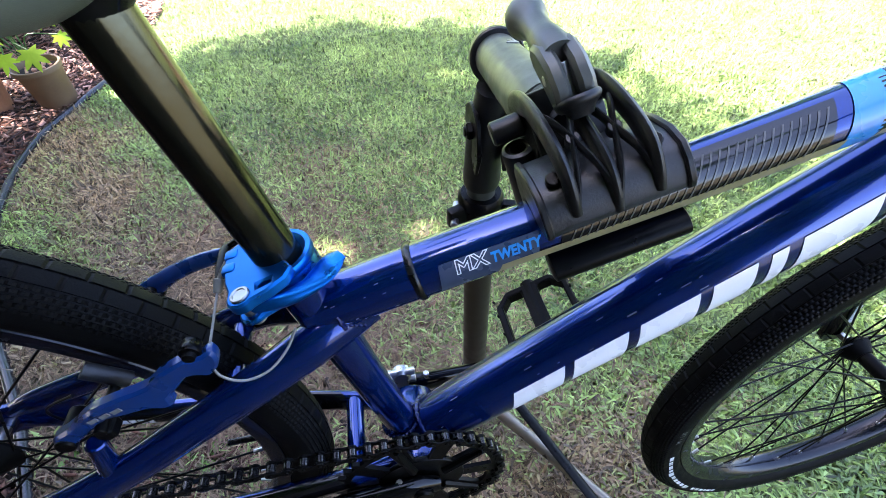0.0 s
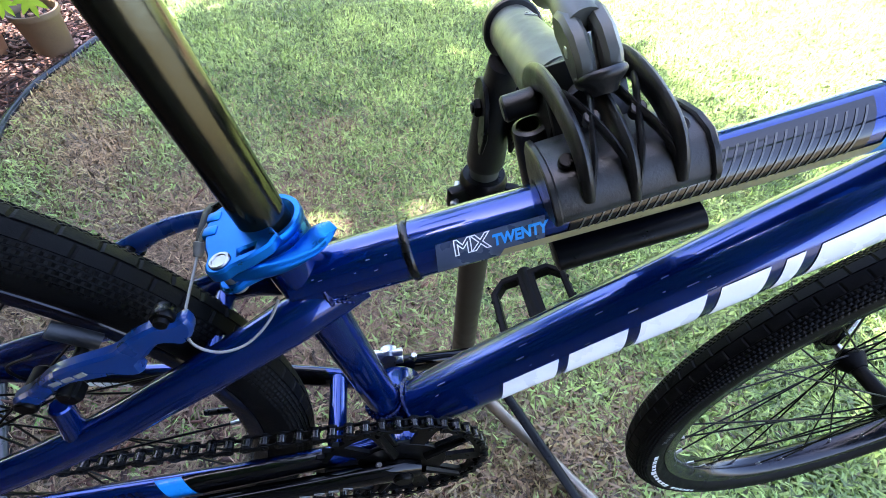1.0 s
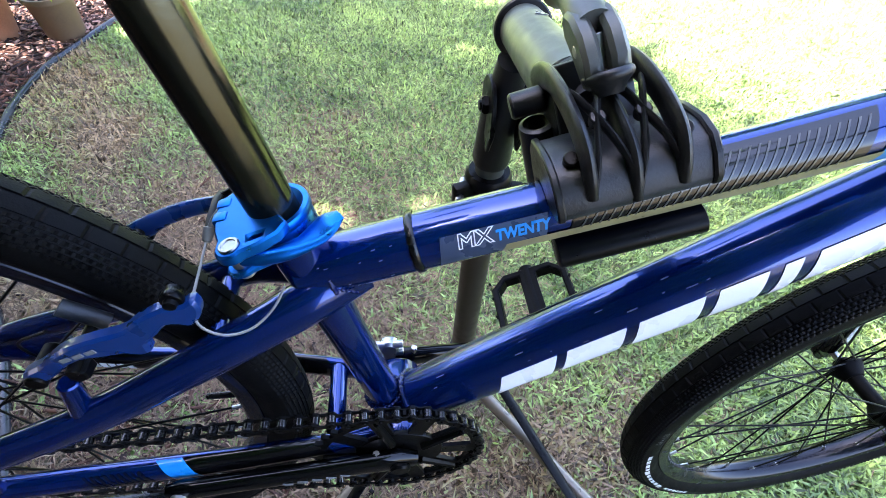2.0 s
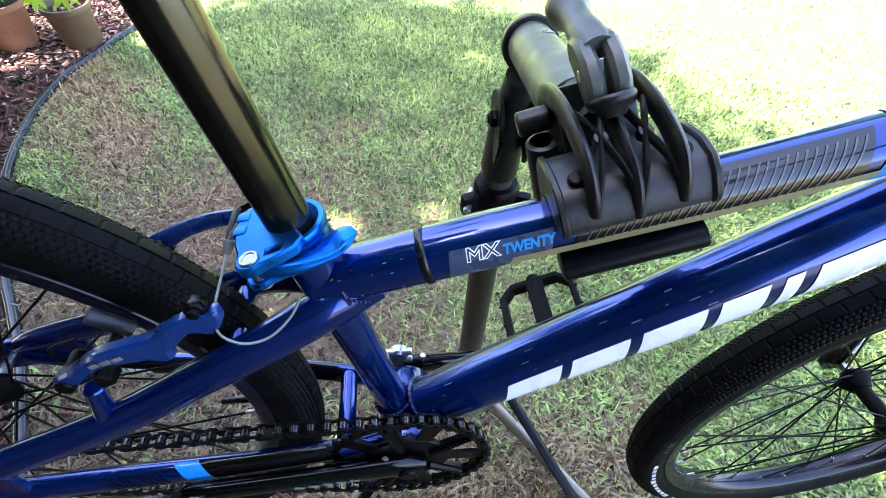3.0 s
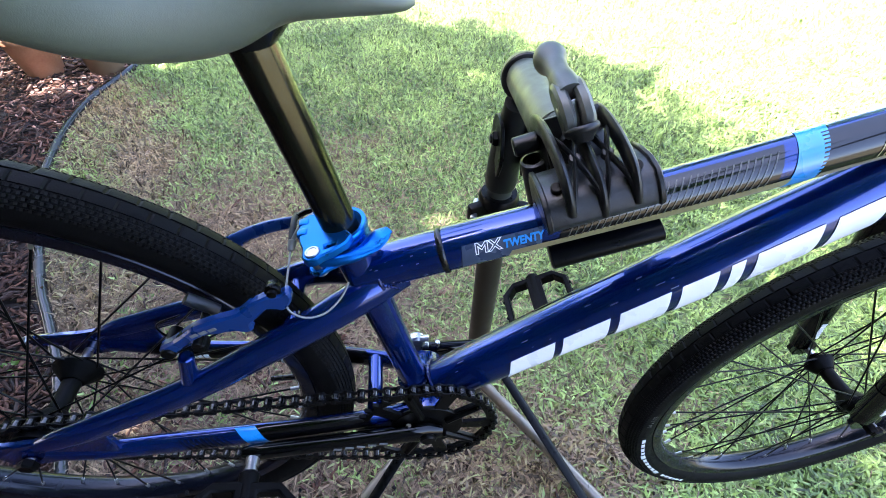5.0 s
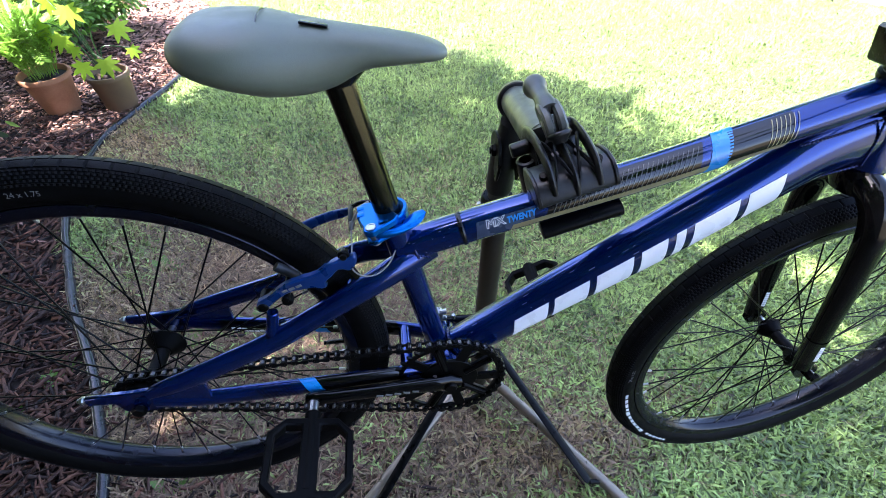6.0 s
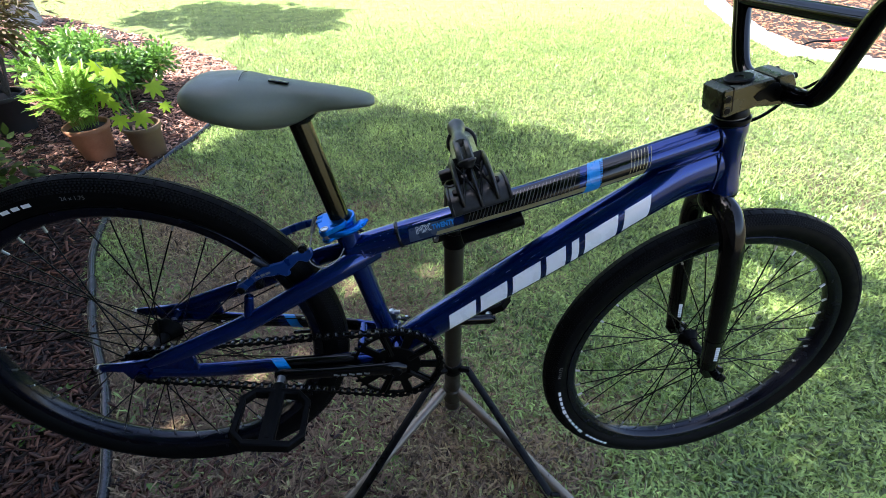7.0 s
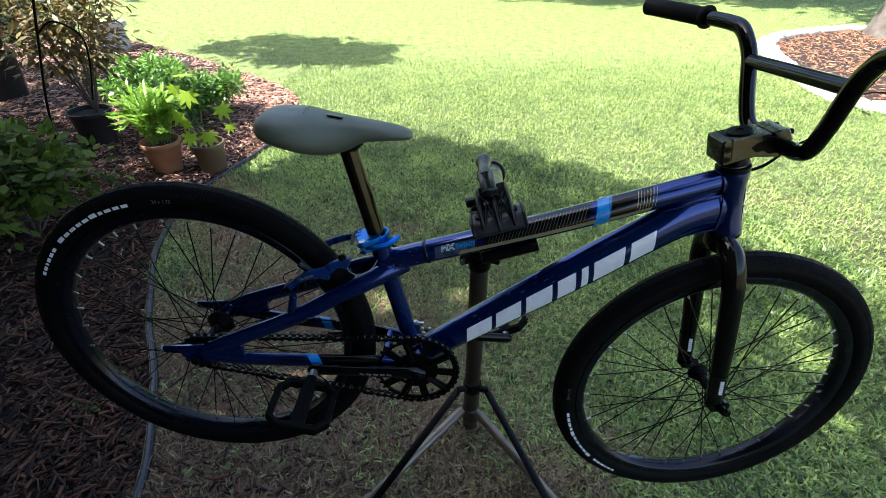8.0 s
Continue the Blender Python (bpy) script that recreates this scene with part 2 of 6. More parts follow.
def sweep(points, radius, segs=20, bm=None, up=(0, 1, 0), caps=True, bevel=0.0):
    """A tube along points. radius: a number, a list of numbers, or a list of (across, along up) pairs."""
    bm = bm or bmesh.new()
    pts = [Vector(p[:3]) for p in points]
    rings = []
    for i, p in enumerate(pts):
        d = (pts[min(i + 1, len(pts) - 1)] - pts[max(i - 1, 0)]).normalized()
        u = Vector(up)
        if abs(d.dot(u)) > 0.95:
            u = Vector((1, 0, 0)) if abs(d.x) < 0.9 else Vector((0, 0, 1))
        side = d.cross(u).normalized()
        u = side.cross(d).normalized()
        r = radius if isinstance(radius, (int, float)) else radius[i]
        ra, rb = r if isinstance(r, (tuple, list)) else (r, r)
        rings.append([bm.verts.new(p + side * ra * math.cos(a) + u * rb * math.sin(a)) for a in (2 * math.pi * k / segs for k in range(segs))])
    for a, b in zip(rings, rings[1:]):
        for k in range(segs):
            bm.faces.new((a[k], a[(k + 1) % segs], b[(k + 1) % segs], b[k]))
    if caps:
        bm.faces.new(list(reversed(rings[0])))
        bm.faces.new(rings[-1])
    bmesh.ops.recalc_face_normals(bm, faces=bm.faces)
    return bm


def rod(a, b, r, r2=None, segs=16, bm=None):
    """A straight rod with softened ends."""
    a, b = Vector(a), Vector(b)
    d = (b - a).normalized()
    r2 = r if r2 is None else r2
    e = min(r, r2) * 0.18
    return sweep([a, a + d * e, b - d * e, b], [r - e, r, r2, r2 - e], segs, bm)


def lathe(profile, segs=48, bm=None, m=None, closed=False):
    """Turns (radius, height) pairs about z; m then places it."""
    bm = bm or bmesh.new()
    rings = []
    for r, h in profile:
        ring = []
        for k in range(segs):
            a = 2 * math.pi * k / segs
            v = Vector((r * math.cos(a), r * math.sin(a), h))
            ring.append(bm.verts.new(m @ v if m else v))
        rings.append(ring)
    pairs = list(zip(rings, rings[1:])) + ([(rings[-1], rings[0])] if closed else [])
    for a, b in pairs:
        for k in range(segs):
            bm.faces.new((a[k], a[(k + 1) % segs], b[(k + 1) % segs], b[k]))
    if not closed:
        for ring in (rings[0], rings[-1]):
            bm.faces.new(ring)
    bmesh.ops.recalc_face_normals(bm, faces=bm.faces)
    return bm


def block(size, m=None, bevel=0.002, bm=None, segs=2):
    """A box of that size about its middle, with rounded edges."""
    own = bmesh.new()
    bmesh.ops.create_cube(own, size=1.0)
    bmesh.ops.scale(own, vec=size, verts=own.verts)
    if bevel:
        bmesh.ops.bevel(own, geom=own.edges[:], offset=bevel, segments=segs, affect="EDGES", profile=0.5)
    if m:
        bmesh.ops.transform(own, matrix=m, verts=own.verts)
    if bm is None:
        return own
    join(bm, own)
    return bm


def join(bm, other):
    me = bpy.data.meshes.new("scrap")
    other.to_mesh(me)
    other.free()
    bm.from_mesh(me)
    bpy.data.meshes.remove(me)
    return bm


def slab(outline, thickness, m=None, bevel=0.0015, holes=()):
    """A plate: an outline in x, z, that thick along y. holes: further outlines cut through."""
    bm = bmesh.new()
    loops = [outline, *holes]
    edges = []
    for loop in loops:
        vs = [bm.verts.new((x, -thickness / 2, z)) for x, z in loop]
        edges += [bm.edges.new((a, b)) for a, b in zip(vs, vs[1:] + vs[:1])]
    if holes:
        bmesh.ops.triangle_fill(bm, use_beauty=True, edges=edges)
    else:
        bm.faces.new(bm.verts)
    r = bmesh.ops.extrude_face_region(bm, geom=bm.faces[:])
    bmesh.ops.translate(bm, vec=(0, thickness, 0), verts=[v for v in r["geom"] if isinstance(v, bmesh.types.BMVert)])
    bmesh.ops.recalc_face_normals(bm, faces=bm.faces)
    if bevel:
        sharp = [e for e in bm.edges if len(e.link_faces) == 2 and e.calc_face_angle() > 1.0]
        bmesh.ops.bevel(bm, geom=sharp, offset=bevel, segments=1, affect="EDGES")
    if m:
        bmesh.ops.transform(bm, matrix=m, verts=bm.verts)
    return bm


def arc(cx, cz, r, a0, a1, steps=10):
    return [(cx + r * math.cos(radians(a0 + (a1 - a0) * k / steps)), cz + r * math.sin(radians(a0 + (a1 - a0) * k / steps))) for k in range(steps + 1)]


def empty(name, m=None):
    ob = new(name)
    ob.empty_display_size = 0.1
    if m:
        ob.matrix_world = m
    return ob


def raw_mesh(name, verts, faces, mat, parent=None):
    me = bpy.data.meshes.new(name)
    me.from_pydata(verts, [], faces)
    me.materials.append(mat)
    ob = new(name, me)
    ob.parent = parent
    return ob


# ---- ground ----
EDGE_LINE = [(-1.31, 2.75), (-1.325, 2.5), (-1.375, 2.27), (-1.44, 2.08), (-1.52, 1.83), (-1.535, 1.6), (-1.51, 1.4), (-1.455, 1.17), (-1.36, 0.955), (-1.25, 0.725),
             (-1.165, 0.585), (-1.08, 0.44), (-1.02, 0.31), (-0.97, 0.2), (-0.93, 0.08), (-0.9, -0.15), (-0.89, -0.5), (-0.95, -1.2), (-1.1, -2.2)]
BED_FAR = [(-1.32, 2.95), (-1.345, 3.35), (-1.48, 3.69), (-1.88, 4.13), (-2.38, 4.55), (-3.2, 5.2), (-4.4, 6.0), (-5.6, 6.4)]
bm = bmesh.new()
N = 60
xs = [-1.0 + 2.2 * math.sinh(5.4 * (k / N - 0.5)) / math.sinh(2.7) * 20 for k in range(N + 1)]
grid = [[bm.verts.new((x * 2 + 0.5, y * 2 + 4, 0.0)) for y in xs] for x in xs]
for i in range(N):
    for j in range(N):
        bm.faces.new((grid[i][j], grid[i + 1][j], grid[i + 1][j + 1], grid[i][j + 1]))
bmesh.ops.scale(bm, vec=(8, 8, 1), verts=bm.verts)
bmesh.ops.recalc_face_normals(bm, faces=bm.faces)
ground = part("ground", bm, TURF)
if ground.data.polygons[0].normal.z < 0:
    ground.data.flip_normals()
tagged(ground, "mown lawn with green turf and dry straw patches", "lawn", kind="structure")

edge = [p[:2] for p in spline([(x, y) for x, y in EDGE_LINE], 5)]
far_edge = [p[:2] for p in spline(BED_FAR, 4)]
outline = list(reversed(far_edge)) + edge + [(-3.2, -2.6), (-5.6, -2.4), (-6.4, 2.0)]
bm = bmesh.new()
vs = [bm.verts.new((x, y, 0.006)) for x, y in outline]
bm.faces.new(vs)
bmesh.ops.triangulate(bm, faces=bm.faces[:])
bmesh.ops.recalc_face_normals(bm, faces=bm.faces)
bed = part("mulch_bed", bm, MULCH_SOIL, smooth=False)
if bed.data.polygons[0].normal.z < 0:
    bed.data.flip_normals()
tagged(bed, "garden bed covered with shredded brown bark mulch", "garden bed", kind="structure")


def in_bed(x, y):
    hit = False
    for (x0, y0), (x1, y1) in zip(outline, outline[1:] + outline[:1]):
        if (y0 > y) != (y1 > y) and x < x0 + (y - y0) / (y1 - y0) * (x1 - x0):
            hit = not hit
    return hit


RIGHT_BED = [(3.45, 3.55), (3.5, 4.2), (3.75, 5.2), (4.1, 5.95), (4.8, 6.5), (6.2, 6.9), (8.5, 6.2), (9.0, 4.0), (7.0, 2.4), (4.6, 2.6)]
rb = [p[:2] for p in spline(RIGHT_BED + RIGHT_BED[:1], 5)][:-1]
bm = bmesh.new()
bm.faces.new([bm.verts.new((x, y, 0.008)) for x, y in rb])
bmesh.ops.triangulate(bm, faces=bm.faces[:])
bmesh.ops.recalc_face_normals(bm, faces=bm.faces)
bed2 = part("mulch_ring", bm, MULCH_SOIL, smooth=False)
if bed2.data.polygons[0].normal.z < 0:
    bed2.data.flip_normals()
tagged(bed2, "sunlit pale bark mulch ring round a tree", "garden bed", kind="structure")

# plain wall behind the camera, unseen, added to block light from there
WALL = material("added_wall", (0.1, 0.085, 0.075), 0.9, 0, 0, 0.2, 3, 0.3, 30)
tagged(part("blocking_wall", block((9.3, 0.2, 4.6), pose(-3.95, -2.9, 2.3), 0.01), WALL), "unseen plain brown wall added to block light", "wall", kind="structure")

# ---- bicycle ----
LEAN_ANGLE = math.degrees(math.atan(0.0826))
BIKE = pose(0, 0, 0.75, -LEAN_ANGLE, 0, 0)
bicycle = tagged(empty("bicycle", BIKE), "glossy navy blue racing bicycle held in a repair stand", "bicycle")


class Tube:
    """A frame tube: a smooth line with an oval section. At each point x, y, z, half height, half width."""

    def __init__(self, points, steps=8):
        self.rows = spline(points, steps)
        self.length = [0.0]
        for a, b in zip(self.rows, self.rows[1:]):
            self.length.append(self.length[-1] + float(np.linalg.norm(b[:3] - a[:3])))

    def mesh(self, segs=28):
        return sweep([tuple(r[:3]) for r in self.rows], [(r[3], r[4]) for r in self.rows], segs)

    def at(self, u, angle, lift=0.0006):
        """The place u metres along, angle degrees up from the near side."""
        i = max(0, min(len(self.rows) - 2, int(np.searchsorted(self.length, u)) - 1))
        k = (u - self.length[i]) / (self.length[i + 1] - self.length[i])
        r = self.rows[i] * (1 - k) + self.rows[i + 1] * k
        d = Vector((self.rows[i + 1] - self.rows[i])[:3]).normalized()
        side = d.cross(Vector((0, 1, 0))).normalized()
        out = side.cross(d).normalized()
        a = radians(angle - 90)
        return Vector(r[:3]) + side * (r[3] + lift) * math.cos(a) + out * (r[4] + lift) * math.sin(a)

    def patch(self, u0, u1, a0, a1, slant=0.0, lift=0.0006, nu=16, na=10):
        """A sticker from u0 to u1 and from angle a0 to a1; slant: metres by which its upper edge runs ahead."""
        bm = bmesh.new()
        rows = [[bm.verts.new(self.at(u0 + (u1 - u0) * i / nu + slant * j / na, a0 + (a1 - a0) * j / na, lift)) for j in range(na + 1)] for i in range(nu + 1)]
        for i in range(nu):
            for j in range(na):
                bm.faces.new((rows[i][j], rows[i + 1][j], rows[i + 1][j + 1], rows[i][j + 1]))
        return bm

    def writing(self, body, u, angle, size, lift=0.0012, width=1.0, weight=0.025, outline=0.0):
        """Letters laid on the tube, starting u along it with their foot at angle."""
        curve = bpy.data.curves.new("letters", "FONT")
        curve.body, curve.size, curve.resolution_u, curve.offset = body, size, 3, size * weight
        if outline:
            curve.fill_mode, curve.bevel_depth, curve.bevel_resolution = "NONE", outline, 0
        ob = bpy.data.objects.new("letters", curve)
        scene.collection.objects.link(ob)
        me = bpy.data.meshes.new_from_object(ob.evaluated_get(bpy.context.evaluated_depsgraph_get()))
        bm = bmesh.new()
        bm.from_mesh(me)
        bpy.data.objects.remove(ob), bpy.data.curves.remove(curve), bpy.data.meshes.remove(me)
        bmesh.ops.subdivide_edges(bm, edges=[e for e in bm.edges if e.calc_length() > size * 0.3], cuts=2)
        r = self.rows[len(self.rows) // 2][4]
        for v in bm.verts:
            v.co = self.at(u + v.co.x * width + v.co.y * 0.12, angle + math.degrees(v.co.y / r), lift)
        return bm


TOP = Tube([(-0.172, 0, 0.123, 0.019, 0.019), (-0.09, 0, 0.1465, 0.019, 0.019), (0.10, 0, 0.198, 0.019, 0.019), (0.25, 0, 0.244, 0.019, 0.0185), (0.352, 0, 0.2765, 0.0178, 0.0172)])
DOWN = Tube([(-0.125, 0, -0.082, 0.0215, 0.0235), (-0.09, 0, -0.057, 0.0245, 0.0245), (0.021, 0, 0.0202, 0.0285, 0.0255), (0.1033, 0, 0.0765, 0.032, 0.0265),
             (0.176, 0, 0.1272, 0.0325, 0.027), (0.245, 0, 0.1745, 0.0315, 0.025), (0.302, 0, 0.2105, 0.033, 0.0215), (0.356, 0, 0.2285, 0.0345, 0.0175)])
SEAT_DIR = Vector((-0.212, 0, 0.977))
BB = Vector((-0.118, 0, -0.078))


def seat_axis(z):
    return Vector((-0.1403 - 0.217 * z, 0, z))


def head_axis(z):
    return Vector((0.354 - 0.2 * (z - 0.289), 0, z))


part("top_tube", TOP.mesh(), BLUE, bicycle)
part("down_tube", DOWN.mesh(32), BLUE, bicycle)
part("seat_tube", sweep([seat_axis(-0.078), seat_axis(0.05), seat_axis(0.16)], [0.0148, 0.0148, 0.0165], 28), BLUE, bicycle)
part("head_tube", sweep([head_axis(z) for z in (0.291, 0.2895, 0.28, 0.268, 0.24, 0.212, 0.198, 0.188, 0.1865)],
                        [0.0215, 0.0228, 0.0228, 0.0208, 0.02, 0.0208, 0.0228, 0.0228, 0.0215], 32), BLUE, bicycle)
# bottom bracket shell
part("bottom_bracket_shell", lathe([(0.0225, -0.037), (0.0235, -0.0355), (0.0235, 0.0355), (0.0225, 0.037)], 36, m=Matrix.Translation(BB) @ pose(0, 0, 0, 90)), BLUE, bicycle)
for side in (-1, 1):
    stay = Tube([(-0.13, side * 0.003, 0.1195, 0.012, 0.008), (-0.166, side * 0.0155, 0.1115, 0.0165, 0.0135), (-0.215, side * 0.033, 0.094, 0.0155, 0.0115), (-0.26, side * 0.041, 0.0725, 0.0147, 0.0105),
                 (-0.30, side * 0.047, 0.0525, 0.0145, 0.010), (-0.34, side * 0.052, 0.0345, 0.0142, 0.0095), (-0.38, side * 0.056, 0.0195, 0.014, 0.009), (-0.425, side * 0.0605, 0.0025, 0.0138, 0.0085), (-0.455, side * 0.062, -0.0085, 0.0125, 0.0068), (-0.478, side * 0.0625, -0.017, 0.008, 0.005)])
    part("seat_stay", stay.mesh(20), BLUE, bicycle)
    chain_stay = Tube([(-0.118, side * 0.027, -0.072, 0.0125, 0.010), (-0.165, side * 0.036, -0.0655, 0.0125, 0.0085), (-0.22, side * 0.0435, -0.0585, 0.0128, 0.008), (-0.30, side * 0.0505, -0.0508, 0.013, 0.009),
                       (-0.37, side * 0.055, -0.0455, 0.0128, 0.009), (-0.43, side * 0.06, -0.0385, 0.012, 0.008), (-0.475, side * 0.062, -0.031, 0.011, 0.006)])
    cs = part("chain_stay", chain_stay.mesh(20), BLUE, bicycle)
    part("cyan_band", chain_stay.patch(0.177, 0.196, -95, 95, -0.023), CYAN, cs, "cyan sticker band")
    part("black_panel", chain_stay.patch(0.07, 0.1765, -95, 95, -0.023), BLACK_DECAL, cs, "black sticker panel")
    if side < 0:
        for k in range(9):
            part("hatch_line", chain_stay.patch(0.207 + k * 0.0048, 0.209 + k * 0.0048, -60, 15, -0.01, nu=2, na=4), BLACK_DECAL, cs)
    else:
        part("black_panel", chain_stay.patch(0.206, 0.315, -60, 28, -0.004), BLACK_DECAL, cs, "black sticker panel")
        for k in range(7):
            part("print_bar", chain_stay.patch(0.247 + k * 0.0076, 0.2532 + k * 0.0076, -12, 22, -0.002, 0.001, nu=2, na=3), WHITE, cs)
    # dropout plate with its slot
    plate = slab([(-0.546, -0.0235), (-0.548, -0.0165), (-0.546, -0.0095), (-0.49, -0.008), (-0.445, -0.002), (-0.41, 0.006), (-0.41, -0.034), (-0.45, -0.041), (-0.498, -0.048), (-0.512, -0.042), (-0.518, -0.026)],
                 0.007, Matrix.Translation((0, side * 0.062, 0)), 0.0015, holes=[[(-0.488, -0.0175), (-0.47, -0.0105), (-0.454, -0.0125), (-0.455, -0.02), (-0.47, -0.0215)]])
    drop = part("dropout", plate, BLUE, bicycle)
    part("tensioner_bolt", rod((-0.556, side * 0.062, -0.016), (-0.53, side * 0.062, -0.016), 0.003, segs=10), STEEL, drop)
    part("tensioner_nut", rod((-0.553, side * 0.062, -0.016), (-0.548, side * 0.062, -0.016), 0.0055, segs=6), STEEL, drop)
# bridges between the stays
part("seat_stay_bridge", rod((-0.232, -0.036, 0.0865), (-0.232, 0.036, 0.0865), 0.007), BLUE, bicycle)
part("chain_stay_bridge", rod((-0.173, -0.038, -0.061), (-0.173, 0.038, -0.061), 0.0085), BLUE, bicycle)


def weld_ring(centre, axis, r, n=26, bead=0.0021, name="weld"):
    """A row of overlapping weld beads round a tube."""
    bm = bmesh.new()
    axis = Vector(axis).normalized()
    u = axis.cross(Vector((0, 1, 0))).normalized()
    v = axis.cross(u)
    pts = []
    rad = []
    for k in range(n * 4 + 1):
        a = 2 * math.pi * k / (n * 4)
        pts.append(Vector(centre) + (u * math.cos(a) + v * math.sin(a)) * r)
        rad.append(bead * (0.75 + 0.35 * abs(math.sin(a * n / 2))))
    return part(name, sweep(pts, rad, 8, up=axis, caps=False), WELD, bicycle)


def weld_line(points, bead=0.0015, pitch=0.0032):
    """A straight or bent run of weld beads."""
    pts = [Vector(p) for p in spline(points, 10)]
    fine = []
    for a, b in zip(pts, pts[1:]):
        k = max(2, int((b - a).length / (pitch / 4)))
        fine += [a.lerp(b, i / k) for i in range(k)]
    rad = [bead * (0.55 + 0.55 * abs(math.sin(i * 0.785))) for i in range(len(fine))]
    return part("weld", sweep(fine, rad, 8, up=(0, 1, 0)), WELD, bicycle)


weld_line([(0.262, -0.0135, 0.2265), (0.3, -0.0165, 0.2395), (0.343, -0.0165, 0.2535)])
weld_line([(0.3, -0.012, 0.182), (0.325, -0.0145, 0.191), (0.347, -0.0155, 0.197)])
weld_line([(0.348, -0.0175, 0.198), (0.3465, -0.0185, 0.225), (0.342, -0.0175, 0.255)])
weld_line([(-0.165, -0.0165, 0.1225), (-0.15, -0.019, 0.124), (-0.135, -0.0195, 0.1205)], 0.0012)
weld_ring(seat_axis(0.122) + Vector((0.017, 0, 0)), (1, 0, 0.3), 0.0192)
weld_ring(head_axis(0.27) - Vector((0.02, 0, 0.0)), (1, 0, 0.29), 0.0185)
weld_ring((-0.1, 0, -0.062), (0.82, 0, 0.57), 0.0238)
weld_ring(seat_axis(-0.05), SEAT_DIR, 0.0165)
# stickers on the top tube
part("model_panel", TOP.patch(0.09, 0.155, -22, 40, 0.004), GREY_DECAL, bicycle, "grey sticker panel with model lettering")
part("lettering", TOP.writing("MX", 0.103, 12, 0.0125, width=1.15, weight=0.02, outline=0.00032), WHITE, bicycle, "white outlined letters MX")
part("lettering", TOP.writing("TWENTY", 0.1265, 11, 0.0092, width=0.84, weight=0.045), CYAN, bicycle, "cyan letters TWENTY")
part("gold_line", TOP.patch(0.128, 0.342, -25, -3, 0.004, 0.0008, nu=24), GOLD, bicycle, "thin gold sticker line")
part("black_panel", TOP.patch(0.17, 0.335, -5, 80, 0.01, nu=30), BLACK_DECAL, bicycle, "black sticker panel with slanted lines")
for k in range(29):
    part("hatch_line", TOP.patch(0.176 + k * 0.0053, 0.1773 + k * 0.0053, -5, 66, 0.014, 0.001, nu=1, na=9), HATCH, bicycle)
part("cyan_band", TOP.patch(0.337, 0.359, -70, 150, 0.026, nu=6, na=24), CYAN, bicycle, "cyan sticker band")
part("black_panel", TOP.patch(0.364, 0.43, -12, 85, 0.008), BLACK_DECAL, bicycle, "black sticker panel")
part("gold_line", TOP.patch(0.363, 0.425, -34, -14, 0.004), GOLD, bicycle)
for k in range(7):
    part("gold_line", TOP.patch(0.405 + k * 0.0045, 0.4059 + k * 0.0045, -10, 75, 0.01, 0.001, nu=1, na=8), GOLD, bicycle)
# small scuffs and chips in the paint
rng = random.Random(52)
for tube, count, u0, u1 in ((DOWN, 16, 0.03, 0.3), (TOP, 12, 0.012, 0.07)):
    for k in range(count):
        u, a = rng.uniform(u0, u1), rng.uniform(28, 75) if tube is DOWN else rng.uniform(-30, 60)
        part("paint_chip", tube.patch(u, u + rng.uniform(0.0012, 0.009 if tube is DOWN else 0.003), a, a + rng.uniform(0.8, 2.2), 0.0005, nu=3, na=1), PRINT, bicycle)
# cable tie round the top tube
part("cable_tie", sweep([TOP.at(0.077, a, 0.0006) for a in range(0, 361, 12)], [(0.0009, 0.0026)] * 31, 8, up=(0.95, 0, 0.3), caps=False), BLACK_SATIN, bicycle, "black cable tie round the tube")

# white blocks in place of the maker's name on the down tube
starts = ((0.108, 0.056), (0.168, 0.054), (0.227, 0.054), (0.286, 0.038), (0.329, 0.017), (0.351, 0.058), (0.414, 0.046))
for u, w in starts:
    blk = part("white_block", DOWN.patch(u, u + w - 0.005, -32, 26, 0.018, nu=10), WHITE, bicycle, "slanted white sticker block")
HEAD = Tube([(*head_axis(z), 0.0204, 0.0204) for z in (0.19, 0.22, 0.25, 0.285)])
for u0, u1 in ((0.018, 0.041), (0.047, 0.072)):
    part("head_badge", HEAD.patch(u0, u1, -100, -42, 0.003, 0.0008, nu=6), WHITE, bicycle, "pale badge on the head tube")

# ---- seat, post and clamp ----
seatpost = part("seatpost", sweep([seat_axis(0.14), seat_axis(0.16), seat_axis(0.30), seat_axis(0.327)], [0.0139, 0.0139, 0.0139, 0.0139], 40), POST, bicycle, "plain black round seatpost")
SEAT = [(-0.333, 0.354, 0.350, 0.008), (-0.3285, 0.364, 0.344, 0.034), (-0.3135, 0.3725, 0.334, 0.052), (-0.287, 0.374, 0.324, 0.058), (-0.262, 0.373, 0.316, 0.053), (-0.235, 0.368, 0.313, 0.041),
        (-0.21, 0.364, 0.317, 0.031), (-0.185, 0.3595, 0.3285, 0.0255), (-0.16, 0.355, 0.331, 0.0235), (-0.135, 0.3495, 0.332, 0.020), (-0.122, 0.345, 0.333, 0.016), (-0.1155, 0.341, 0.335, 0.009)]
rows = spline(SEAT, 4)
bm = bmesh.new()
rings = []
for x, top, low, half in rows:
    ring = []
    for k in range(28):
        a = 2 * math.pi * k / 28
        c, s = math.cos(a), math.sin(a)
        yy = half * math.copysign(abs(c) ** 0.75, c)
        mid = low + (top - low) * 0.42
        zz = mid + (top - mid) * abs(s) ** 0.8 if s >= 0 else mid - (mid - low) * abs(s) ** 0.9
        ring.append(bm.verts.new((x, yy, zz)))
    rings.append(ring)
